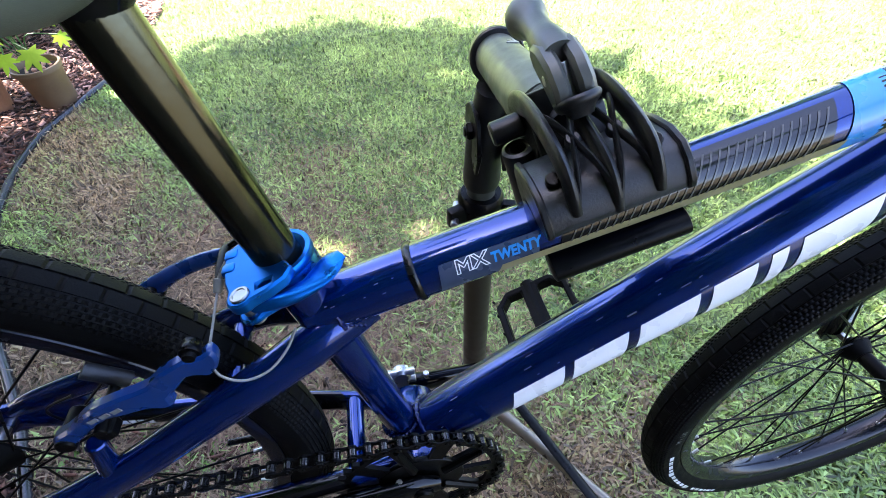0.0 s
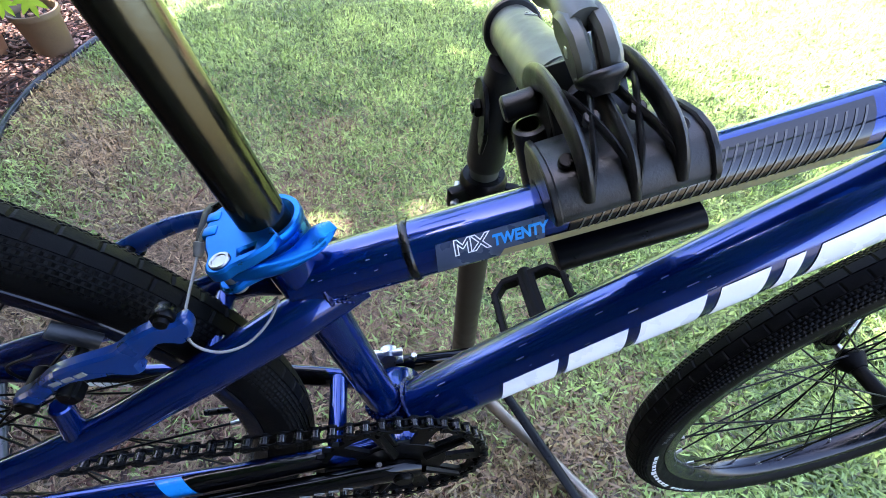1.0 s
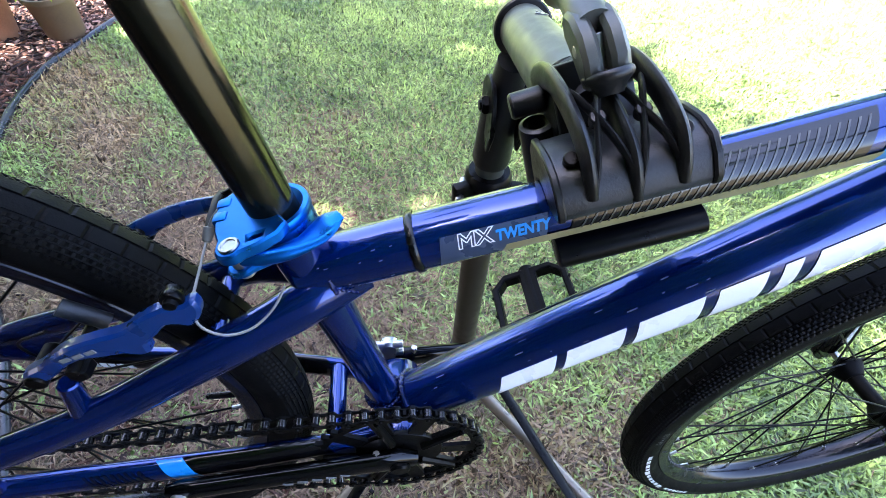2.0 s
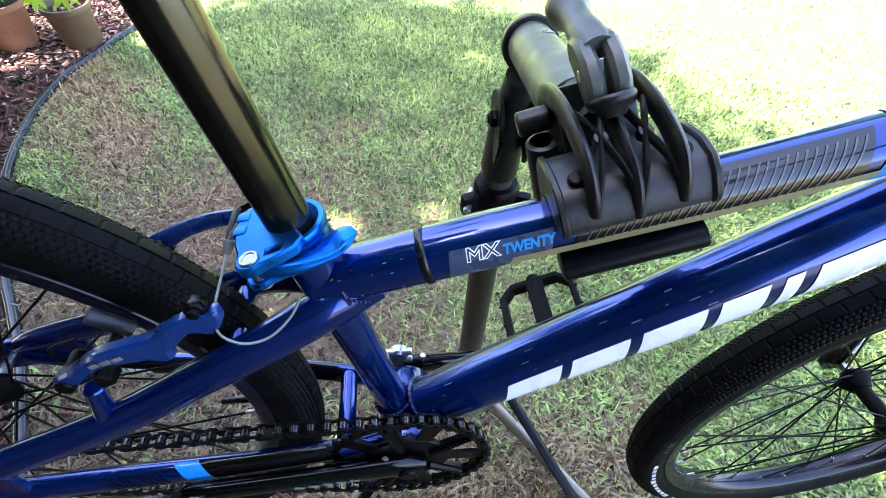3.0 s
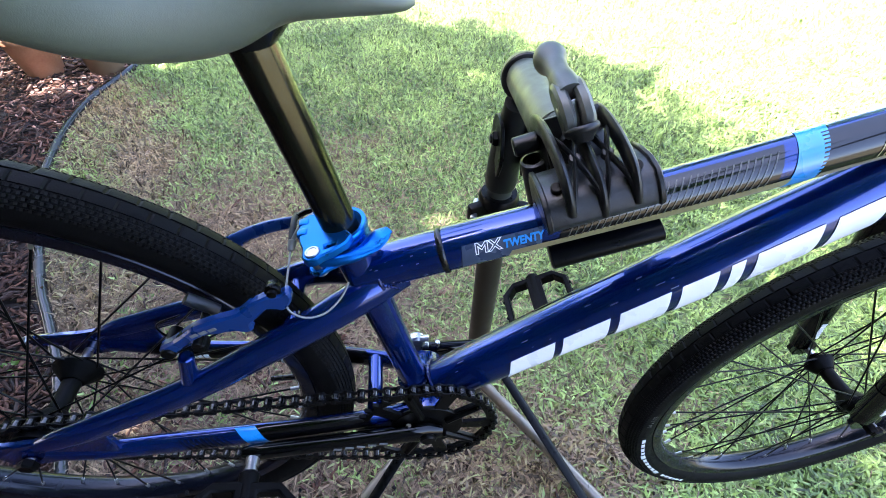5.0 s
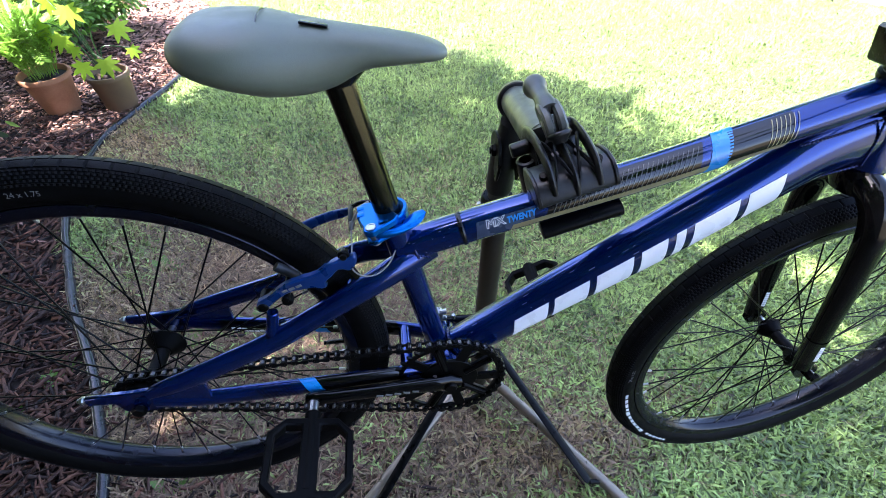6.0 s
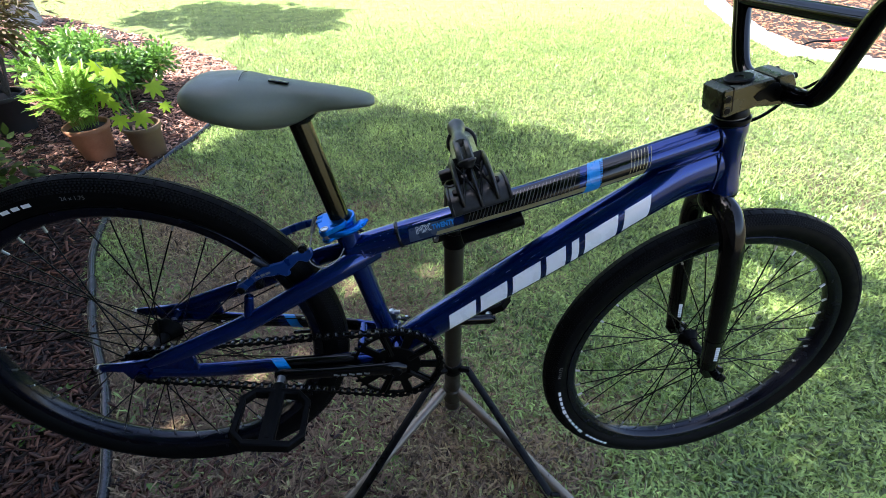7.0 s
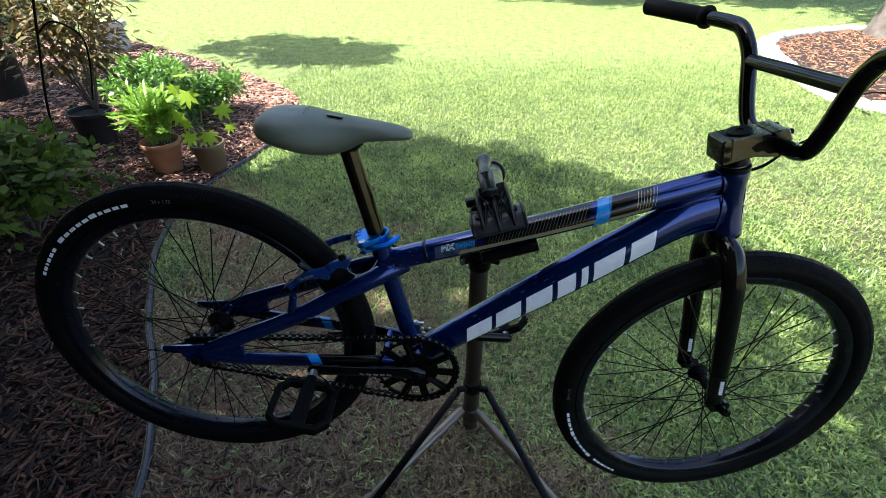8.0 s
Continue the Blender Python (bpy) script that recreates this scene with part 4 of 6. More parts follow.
# no recess is cut: a thin dark plate on the face stands for its shade
part("recess_shade_plate", slab([(0.006, 0.0005), (0.012, 0.006), (0.02, 0.0075), (0.028, 0.0125), (0.036, 0.011), (0.0415, 0.002), (0.0465, -0.005), (0.04, -0.0135), (0.03, -0.0125), (0.022, -0.0065), (0.012, -0.0065)], 0.002, STEM_M @ pose(0, -0.0228, 0), 0.0003), BLACK_METAL, stem, "thin dark plate drawn for the stem's shaded cut-out")
part("top_cap", lathe([(0.0175, 0.0), (0.0175, 0.0025), (0.016, 0.004), (0.006, 0.004), (0.005, 0.002)], 32, m=STEM_M @ pose(0, 0, 0.0185)), BLACK_METAL, stem)
part("face_plate", slab([(0.0335, 0.0185), (0.052, 0.0185), (0.056, 0.0155), (0.061, 0.002), (0.0595, -0.016), (0.054, -0.0215), (0.0475, -0.021), (0.0515, -0.012), (0.0445, -0.003), (0.0375, 0.006)], 0.046, STEM_M, 0.0018), STEM, stem)
for zz in (0.006, -0.009):
    part("bolt_rim", rod(STEM_M @ Vector((-0.0265, -0.0225, zz)), STEM_M @ Vector((-0.0265, -0.0238, zz)), 0.0056, segs=18), STEM, stem)
    part("stem_bolt", rod(STEM_M @ Vector((-0.0265, -0.0225, zz)), STEM_M @ Vector((-0.0265, -0.0245, zz)), 0.0042, segs=16), BLACK_METAL, stem)
for zz in (0.011, -0.011):
    for sy in (-1, 1):
        part("plate_bolt", rod(STEM_M @ Vector((0.058, sy * 0.016, zz)), STEM_M @ Vector((0.063, sy * 0.016, zz)), 0.004, segs=12), BLACK_METAL, stem)
BAR = [(0.398, 0.0, 0.331), (0.398, 0.03, 0.331), (0.3975, 0.05, 0.3325), (0.395, 0.07, 0.343), (0.392, 0.086, 0.375), (0.3885, 0.104, 0.427), (0.386, 0.12, 0.451), (0.3835, 0.139, 0.466), (0.379, 0.16, 0.471), (0.366, 0.21, 0.475), (0.34, 0.28, 0.480), (0.3195, 0.335, 0.484)]
bar_line = [tuple(p) for p in spline([(x, -y, z) for x, y, z in reversed(BAR[1:])] + BAR, 6)]
handlebar = part("handlebar", sweep(bar_line, 0.0111, 20, up=(1, 0, 0)), BLACK_GLOSS, bicycle, "gloss black high-rise handlebar with crossbar")
part("crossbar", rod((0.3885, -0.1, 0.425), (0.3885, 0.1, 0.425), 0.0095, segs=18), BLACK_GLOSS, handlebar)
for side in (-1, 1):
    g0, g1 = Vector((0.3655, side * 0.212, 0.475)), Vector((0.3165, side * 0.343, 0.4845))
    steps = 46
    pts, rad = [], []
    for k in range(steps + 1):
        f = k / steps
        pts.append(g0.lerp(g1, f))
        rad.append(0.018 if f < 0.045 else (0.0155 if f > 0.965 else 0.0138 + (0.001 if k % 2 else 0.0)))
    part("grip", sweep(pts, rad, 22, up=(0, 0, 1)), RUBBER, handlebar, "black ribbed rubber grip")
for ob in (stem, handlebar):
    ob.matrix_basis = Matrix.Translation(head_axis(0.33) + Vector((0.003, 0, 0))) @ Matrix.Rotation(radians(1.0), 4, Vector((-0.196, 0, 0.981))) @ Matrix.Translation(-head_axis(0.33))
# brake lever body on the near bar and its cable
part("brake_cable", sweep(spline([(0.412, -0.012, 0.325), (0.424, -0.03, 0.345), (0.416, -0.07, 0.377), (0.407, -0.103, 0.426), (0.398, -0.14, 0.465), (0.378, -0.2, 0.47)], 8), 0.002, 10), BLACK_SATIN, bicycle, "thin black brake cable")
part("brake_cable", sweep(spline([(0.41, -0.015, 0.325), (0.40, 0.01, 0.29), (0.35, 0.03, 0.262), (0.25, 0.017, 0.2305), (0.0, 0.017, 0.155), (-0.09, 0.017, 0.128), (-0.13, 0.021, 0.126), (-0.165, 0.027, 0.146), (-0.19, 0.034, 0.162), (-0.207, 0.037, 0.164), (-0.2215, 0.036, 0.158)], 8), 0.0024, 10), BLACK_SATIN, bicycle)

# ---- rear brake ----
ARM_LINE = [(-0.2306, 0.1592), (-0.2443, 0.1534), (-0.2544, 0.1455), (-0.2675, 0.1425), (-0.2815, 0.138), (-0.2916, 0.133), (-0.2995, 0.1265), (-0.3105, 0.118), (-0.3207, 0.112), (-0.324, 0.1034), (-0.323, 0.0975), (-0.3167, 0.0992),
            (-0.3071, 0.1072), (-0.2959, 0.1165), (-0.284, 0.1244), (-0.2733, 0.1257), (-0.266, 0.1265), (-0.259, 0.1265), (-0.253, 0.1235), (-0.2475, 0.1255), (-0.2475, 0.1325), (-0.2405, 0.1385), (-0.2333, 0.1453), (-0.2268, 0.1436),
            (-0.2215, 0.141), (-0.215, 0.1492), (-0.2136, 0.1572), (-0.216, 0.162), (-0.2213, 0.1585)]
for side in (-1, 1):
    if side < 0:
        bm = slab([tuple(q) for q in spline(ARM_LINE + ARM_LINE[:1], 2)[:-1]], 0.009, bevel=0.0018)
    else:
        bm = sweep(spline([(-0.327, 0, 0.088), (-0.313, 0, 0.101), (-0.297, 0, 0.113), (-0.275, 0, 0.1265), (-0.252, 0, 0.1375), (-0.234, 0, 0.1445), (-0.2235, 0, 0.1505)], 5),
                   [tuple(r) for r in spline([(0.005, 0.004), (0.009, 0.0055), (0.009, 0.0055), (0.0068, 0.005), (0.0062, 0.0045), (0.0058, 0.004), (0.0035, 0.003)], 5)], 16)
    for v in bm.verts:
        f = max(0.0, min(1.0, (v.co.x + 0.31) / 0.09))
        v.co.y += side * (0.053 - (0.005 if side < 0 else 0.012) * f * f + 0.002 * math.sin(3.1 * f))
    brake = part("brake_arm", bm, BRAKE_BLUE, bicycle, "blue alloy rim brake arm")
    part("pivot_bolt", rod((-0.3165, side * 0.034, 0.1055), (-0.3165, side * 0.0595, 0.1055), 0.0058, segs=14), BLACK_METAL, brake)
    part("brake_boss", rod((-0.3215, side * 0.0485, 0.05), (-0.3125, side * 0.0485, 0.0885), 0.0075, 0.0062, 16), BLUE, brake)
    part("pad_holder", sweep(spline([(-0.3005, side * 0.03, 0.1375), (-0.292, side * 0.0295, 0.1295), (-0.282, side * 0.029, 0.1195)], 4), [(0.0058, 0.005)] * 9, 12), CLAMP_PAD, brake)
    part("pad_post", rod((-0.29, side * 0.03, 0.12), (-0.29, side * 0.062, 0.118), 0.0036, segs=10), BLACK_METAL, brake)
    part("pad_nut", rod((-0.29, side * 0.05, 0.113), (-0.29, side * 0.061, 0.113), 0.0062, segs=6), BLACK_METAL, brake)
    if side < 0:
        part("arm_cap", lathe([(0.0025, -0.008), (0.004, -0.0075), (0.0045, -0.0045), (0.0066, -0.004), (0.0072, -0.003), (0.0072, 0.001), (0.0064, 0.002), (0.0064, 0.006)], 18, m=pose(-0.2262, -0.0475, 0.1605, 90, 0, 0) @ pose(0, 0, 0, 180) @ Matrix.Scale(0.82, 4)), BLACK_METAL, brake)
    if side < 0:
        for k in range(3):
            part("print_bar", block((0.006, 0.0006, 0.003), pose(-0.2895 + 0.0075 * k, -0.0592, 0.1275 + 0.0028 * k, 0, -24, 0), 0), PRINT, brake)
    part("spring", sweep(spline([(-0.316, side * 0.04, 0.09), (-0.325, side * 0.042, 0.12), (-0.30, side * 0.046, 0.137)], 6), 0.0009, 8), BLACK_METAL, brake)
noodle = part("brake_noodle", sweep(spline([(-0.2, 0.024, 0.172), (-0.206, 0.014, 0.174), (-0.213, 0.005, 0.17), (-0.2175, 0.0, 0.164)], 6), 0.0017, 12), WIRE, bicycle, "bent pale brake cable guide")
part("noodle_clip", sweep([(-0.221, 0.042, 0.1575), (-0.2205, 0.03, 0.162), (-0.22, 0.012, 0.162), (-0.2195, 0.002, 0.16)], [(0.0028, 0.0014)] * 4, 8, up=(0, 0.5, 1)), BLACK_METAL, noodle)
part("noodle_tip", rod((-0.218, 0.001, 0.1635), (-0.2195, -0.006, 0.159), 0.0034, 0.0026, 14), WIRE, noodle)
part("brake_wire", rod((-0.2195, -0.005, 0.1595), (-0.218, -0.046, 0.157), 0.0008, segs=8), WIRE, bicycle, "bare steel brake wire")
part("wire_tail", sweep(spline([(-0.218, -0.046, 0.157), (-0.2185, -0.052, 0.142), (-0.207, -0.0545, 0.134), (-0.193, -0.051, 0.1335), (-0.181, -0.043, 0.14), (-0.174, -0.035, 0.149)], 6), 0.0008, 8), WIRE, bicycle, "loose tail of brake wire")

# ---- repair stand ----
stand = tagged(empty("repair_stand", pose(0.012, 0.262, 0)), "black and grey folding bicycle repair stand with clamp", "repair stand")
STAND_INV = stand.matrix_world.inverted()
TUBE_AT = BIKE @ Matrix(((0.957, 0, -0.29, 0.0227), (0, 1, 0, 0), (0.29, 0, 0.957, 0.1768), (0, 0, 0, 1)))


def stand_part(name, bm, mat, label="", parent=None, clamp_frame=False, m=None):
    """Part of the stand, built in the place's own coordinates or about the clamped tube."""
    t = (STAND_INV @ TUBE_AT if clamp_frame else STAND_INV)
    bmesh.ops.transform(bm, matrix=t @ (m or Matrix()), verts=bm.verts)
    return part(name, bm, mat, parent or stand, label)


PX, PY = 0.012, 0.262
stand_part("post", sweep([(PX, PY, 0.05), (PX, PY, 0.052), (PX, PY, 0.70), (PX, PY, 0.702)], [0.0205, 0.022, 0.022, 0.021], 36), STAND, "grey-brown steel post")
stand_part("inner_post", sweep([(PX, PY, 0.69), (PX, PY, 0.79)], 0.0185, 32), ARM)
collar = stand_part("clamp_collar", lathe([(0.0225, -0.03), (0.026, -0.028), (0.026, 0.01), (0.03, 0.014), (0.03, 0.024), (0.0265, 0.03), (0.0187, 0.03)], 32, m=pose(PX, PY, 0.70)), BLACK_METAL, "black plastic height collar")
stand_part("collar_ear", block((0.03, 0.014, 0.03), pose(PX - 0.033, PY - 0.012, 0.705, 0, 0, 20), 0.004), BLACK_METAL, parent=collar)
stand_part("collar_ear", block((0.026, 0.014, 0.026), pose(PX + 0.033, PY - 0.01, 0.702, 0, 0, -18), 0.004), BLACK_METAL, parent=collar)
stand_part("collar_bolt", rod((PX - 0.042, PY - 0.03, 0.705), (PX - 0.03, PY + 0.012, 0.705), 0.005, segs=12), STEEL, parent=collar)
low = stand_part("leg_collar", lathe([(0.0222, -0.022), (0.0265, -0.02), (0.0275, -0.005), (0.025, 0.0), (0.025, 0.014), (0.0222, 0.016)], 32, m=pose(PX, PY, 0.245)), BLACK_METAL, "sliding collar of the legs")
for side in (-1, 1):
    top = Vector((PX + (-0.034 if side < 0 else 0.019), PY - 0.015, 0.132))
    foot = Vector((PX + (-0.525 if side < 0 else 0.412), PY - 0.48, 0.018))
    d = (foot - top).normalized()
    leg = stand_part("leg", sweep([top - d * 0.01, top, foot, foot + d * 0.002], [0.0125, 0.0135, 0.0135, 0.0125], 24), LEG, "champagne grey tubular leg")
    stand_part("rubber_foot", sweep([foot - d * 0.01, foot - d * 0.008, foot + d * 0.03, foot + d * 0.034], [0.0145, 0.017, 0.0185, 0.014], 20), RUBBER, parent=leg)
    hinge = Vector((PX + side * 0.037, PY - 0.014, 0.242))
    stand_part("hinge_lug", rod(hinge - Vector((side * 0.02, 0, 0)), hinge + Vector((side * 0.008, -0.006, 0)), 0.009, segs=14), BLACK_METAL, parent=leg)
    held = top.lerp(foot, 0.6)
    end = held + Vector((side * -0.038, 0, 0.012))
    stand_part("strut", sweep([hinge, hinge.lerp(end, 0.02), hinge.lerp(end, 0.98), end], [(0.004, 0.008), (0.0045, 0.0105), (0.0045, 0.0105), (0.004, 0.008)], 10, up=(side * 0.7, 0.7, 0)), BLACK_METAL, parent=leg)
    stand_part("strut_lug", rod(end, held, 0.006, segs=12), BLACK_METAL, parent=leg)
stand_part("leg_hub", lathe([(0.0222, -0.03), (0.026, -0.028), (0.026, 0.02), (0.0222, 0.024)], 32, m=pose(PX, PY, 0.12)), STAND)
# tilting head
stand_part("head_block", sweep([(PX, PY, 0.745), (PX, PY, 0.755), (PX + 0.001, PY - 0.006, 0.82), (PX + 0.003, PY - 0.016, 0.885)], [(0.022, 0.022), (0.0235, 0.0235), (0.022, 0.021), (0.016, 0.018)], 24), PLASTIC, "black tilting head joint")
for side in (-1, 1):
    disc = slab(arc(0, 0, 0.03, -90, 150, 12) + [(-0.034, -0.02), (-0.02, -0.05)], 0.005, pose(PX + 0.002, PY - 0.012, 0.835) @ pose(0, 0, 0, 0, 0, 90) @ pose(0, side * 0.017, 0, 0, 0, 0), 0.001)
    stand_part("head_plate", disc, BLACK_METAL)
stand_part("head_bolt", rod((PX - 0.027, PY - 0.016, 0.836), (PX + 0.034, PY - 0.016, 0.836), 0.006, segs=12), BLACK_METAL)
stand_part("head_nut", rod((PX - 0.0245, PY - 0.016, 0.836), (PX - 0.0165, PY - 0.016, 0.836), 0.0105, segs=6), BLACK_METAL)
# clamp arm, lying over the post and pointing at the bicycle
ARM_FOOT, ARM_END = Vector((-0.004, 0.06, 0.037)), Vector((0.0026, 0.2607, 0.0))
ARM_AXIS = Matrix.Translation(ARM_FOOT) @ (ARM_END - ARM_FOOT).to_track_quat("Z", "Y").to_matrix().to_4x4()
arm = stand_part("clamp_arm", lathe([(0.019, 0.0), (0.023, 0.003), (0.023, 0.192), (0.0225, 0.1925)], 48, m=ARM_AXIS), ARM, "satin grey clamp arm tube", clamp_frame=True)
stand_part("arm_cap", lathe([(0.023, 0.19), (0.0272, 0.19), (0.0288, 0.1915), (0.0288, 0.2015), (0.027, 0.204), (0.0225, 0.2045)], 48, m=ARM_AXIS), PLASTIC, "black end cap of the arm", parent=arm, clamp_frame=True)
for k, (w, h) in enumerate(((0.006, 0.004), (0.005, 0.007), (0.004, 0.005))):
    stand_part("print_bar", block((w, h * 1.6, 0.0008), ARM_AXIS @ pose(0, 0, 0.15 - 0.006 * k, 0, 0, 128 - 8 * k) @ pose(0.0233, 0, 0, 0, 90, 0), 0), PRINT, parent=arm, clamp_frame=True)
# upper jaw
jaw = [(-0.0355, 0.0245), (-0.036, 0.0295), (-0.0315, 0.04), (-0.025, 0.0465), (-0.013, 0.0485), (0.003, 0.0455), (0.016, 0.041), (0.0235, 0.03), (0.0265, 0.016), (0.025, 0.004), (0.0225, 0.004)]
jaw += [(0.0205 * math.cos(radians(a)), 0.0205 * math.sin(radians(a))) for a in range(20, 146, 14)] + [(-0.024, 0.018), (-0.033, 0.0215)]
upper = stand_part("upper_jaw", slab(jaw, 0.078, bevel=0.0012), CLAMP_PAD, "worn black jaw clamped over the top tube", clamp_frame=True, m=pose(0.0005, 0, 0, 0, 0, 90))
for sx in (-0.0395, 0.0405):
    lip = [(y * 1.06, z * 1.06 - 0.0005) for y, z in jaw]
    stand_part("jaw_lip", slab(lip, 0.0045, bevel=0.001), PLASTIC, parent=upper, clamp_frame=True, m=pose(sx, 0, 0, 0, 0, 90))
for sx in (-0.0285, 0.0285):
    stand_part("jaw_bolt", rod((sx, -0.015, 0.042), (sx, -0.021, 0.053), 0.0042, segs=16), BLACK_METAL, parent=upper, clamp_frame=True)
body = stand_part("clamp_body", sweep([(0.0, 0.03, 0.03), (0.0, 0.05, 0.033), (0.0, 0.07, 0.032), (0.0, 0.09, 0.029)], [(0.03, 0.024), (0.03, 0.026), (0.026, 0.027), (0.022, 0.026)], 20, up=(1, 0, 0)), PLASTIC, "black moulded clamp body", clamp_frame=True)
FIN = [(-0.0345, 0.032), (-0.0315, 0.044), (-0.0235, 0.0555), (-0.008, 0.0625), (0.014, 0.0655), (0.035, 0.0635), (0.055, 0.056), (0.075, 0.044), (0.086, 0.034)]
for sx, rise, name in ((-0.0225, 0.002, "outer_rib"), (0.0005, -0.006, "middle_rib"), (0.024, -0.002, "outer_rib")):
    pts = [(sx, y, z + rise) for y, z in (FIN if name == "outer_rib" else FIN[:6])]
    rad = [(0.0035, 0.003)] + [(0.006, 0.0036)] + [(0.0088, 0.0038)] * (len(pts) - 3) + [(0.006, 0.0036)]
    stand_part(name, sweep(spline(pts, 6), [tuple(r) for r in spline(rad, 6)], 14, up=(1, 0, 0)), PLASTIC, parent=body, clamp_frame=True)
for sx, rise in ((-0.011, 0.001), (0.0122, -0.002)):
    stand_part("web_boss", rod((sx, -0.006, 0.0575 + rise), (sx, -0.0095, 0.064 + rise), 0.0042, segs=18), PLASTIC, parent=body, clamp_frame=True)
    for ex, ey, ez in ((-0.0105, -0.0345, 0.036), (0.0105, -0.0315, 0.043), (-0.0115, 0.02, 0.0665), (0.0075, 0.014, 0.0655)):
        stand_part("web", sweep(spline([(sx, -0.008, 0.062 + rise), ((2 * sx + ex) / 2, (ey - 0.008) / 2 - (0.004 if ey < 0 else 0), (ez + 0.062 + rise) / 2 + 0.003), (sx + ex, ey, ez + rise)], 4), [(0.0036, 0.0018)] * 9, 8, up=(1, 0, 0)), PLASTIC, parent=body, clamp_frame=True)
stand_part("back_plate", block((0.046, 0.006, 0.05), pose(0.0, 0.03, 0.048, -25, 0, 0), 0.002), PLASTIC, parent=body, clamp_frame=True)
stand_part("hinge_barrel", rod((-0.046, 0.055, 0.0435), (-0.024, 0.055, 0.0435), 0.0085, segs=16), PLASTIC, parent=body, clamp_frame=True)
stand_part("side_socket", lathe([(0.006, 0.0), (0.006, 0.012), (0.0085, 0.013), (0.011, 0.012), (0.0115, 0.010), (0.0115, -0.035), (0.009, -0.037)], 24, m=pose(-0.0325, 0.045, 0.021)), PLASTIC, parent=body, clamp_frame=True)
# cam handle
CUP = pose(-0.001, 0.004, 0.0755, -30, 0, 0)
stand_part("handle_cup", lathe([(0.0065, -0.008), (0.0085, -0.004), (0.0115, -0.0015), (0.0128, 0.0), (0.0132, 0.0015), (0.0128, 0.003), (0.0115, 0.004), (0.0105, 0.003), (0.009, 0.001)], 40, m=CUP), PLASTIC, parent=body, clamp_frame=True)
handle = stand_part("handle", sweep(spline([(-0.0018, 0.023, 0.0925), (-0.0018, 0.038, 0.0955), (-0.0015, 0.052, 0.0968), (-0.001, 0.066, 0.0972), (-0.001, 0.079, 0.097), (-0.001, 0.089, 0.0965), (-0.001, 0.0945, 0.096)], 5),
                                    [tuple(r) for r in spline([(0.0115, 0.0112), (0.0108, 0.0104), (0.0086, 0.0088), (0.0096, 0.0096), (0.0132, 0.0132), (0.0108, 0.0108), (0.0035, 0.0035)], 5)], 24, up=(1, 0, 0)), ARM, "dark grey cam handle with ball end", clamp_frame=True)
CHEEK = [(0.0015, 0.0765), (0.009, 0.0705), (0.02, 0.0745), (0.033, 0.08), (0.046, 0.0845), (0.05, 0.0905), (0.047, 0.097), (0.032, 0.0985), (0.016, 0.0945), (0.005, 0.0865)]
CHEEK = [(y * 0.86 - 0.003, 0.0745 + (z - 0.0745) * 1.15) for y, z in CHEEK]
for sx in (-0.0086, 0.005):
    stand_part("handle_cheek", slab(CHEEK, 0.0096, bevel=0.0024), ARM, parent=handle, clamp_frame=True, m=pose(sx, 0, 0, 0, 0, 90))
stand_part("handle_pin", rod((-0.0138, 0.017, 0.087), (0.0102, 0.017, 0.087), 0.0034, segs=14), STEEL, parent=handle, clamp_frame=True)
stand_part("eye_bolt", rod((-0.0018, 0.009, 0.077), (-0.0018, 0.018, 0.093), 0.0024, 0.0034, 14), STEEL, "bright steel eye bolt", parent=handle, clamp_frame=True)
# lower jaw
lower = stand_part("lower_jaw", sweep([(-0.041, -0.012, -0.0265), (-0.04, -0.012, -0.0265), (0.05, -0.012, -0.0265), (0.051, -0.012, -0.0265)], [(0.008, 0.01), (0.0095, 0.012), (0.0095, 0.012), (0.008, 0.01)], 24, up=(0, 1, 0)), BLACK_METAL, "ribbed black lower jaw under the tube", clamp_frame=True)
for k in range(4):
    stand_part("jaw_rib", block((0.009, 0.014, 0.01), pose(-0.026 + 0.0205 * k, -0.008, -0.033), 0.003), BLACK_METAL, parent=lower, clamp_frame=True)
stand_part("lower_arm", block((0.05, 0.08, 0.016), pose(0.004, 0.035, -0.026, 12, 0, 0), 0.005), BLACK_METAL, parent=lower, clamp_frame=True)

# ---- edging pipe of the bed ----
pipe_line = [(x, y, 0.026) for x, y in edge]
tagged(part("edging_pipe", sweep(pipe_line, 0.0155, 12, up=(0, 0, 1)), HOSE), "dark grey plastic pipe laid as lawn edging along the bed", "edging pipe")


# ---- pots and plants ----
def pot(name, x, y, r0, r1, h, mat, label, lip=0.012):
    prof = [(r0 * 0.96, 0), (r0, 0.004), (r1 - 0.004, h - lip * 2.2), (r1 - 0.002, h - lip * 2), (r1 + 0.004, h - lip * 1.9), (r1 + 0.007, h - 0.004), (r1 + 0.005, h), (r1 - 0.004, h), (r1 - 0.008, h - 0.012), (r1 - 0.012, h - 0.03)]
    ob = part(name, lathe(prof, 40), mat)
    ob.location = (x, y, 0.006)
    tagged(ob, label, "flower pot", "pots in the bed")
    part("potting_soil", lathe([(r1 * 0.93, h - 0.028), (r1 * 0.6, h - 0.02), (0.01, h - 0.018)], 24), MULCH_SOIL, ob)
    return ob


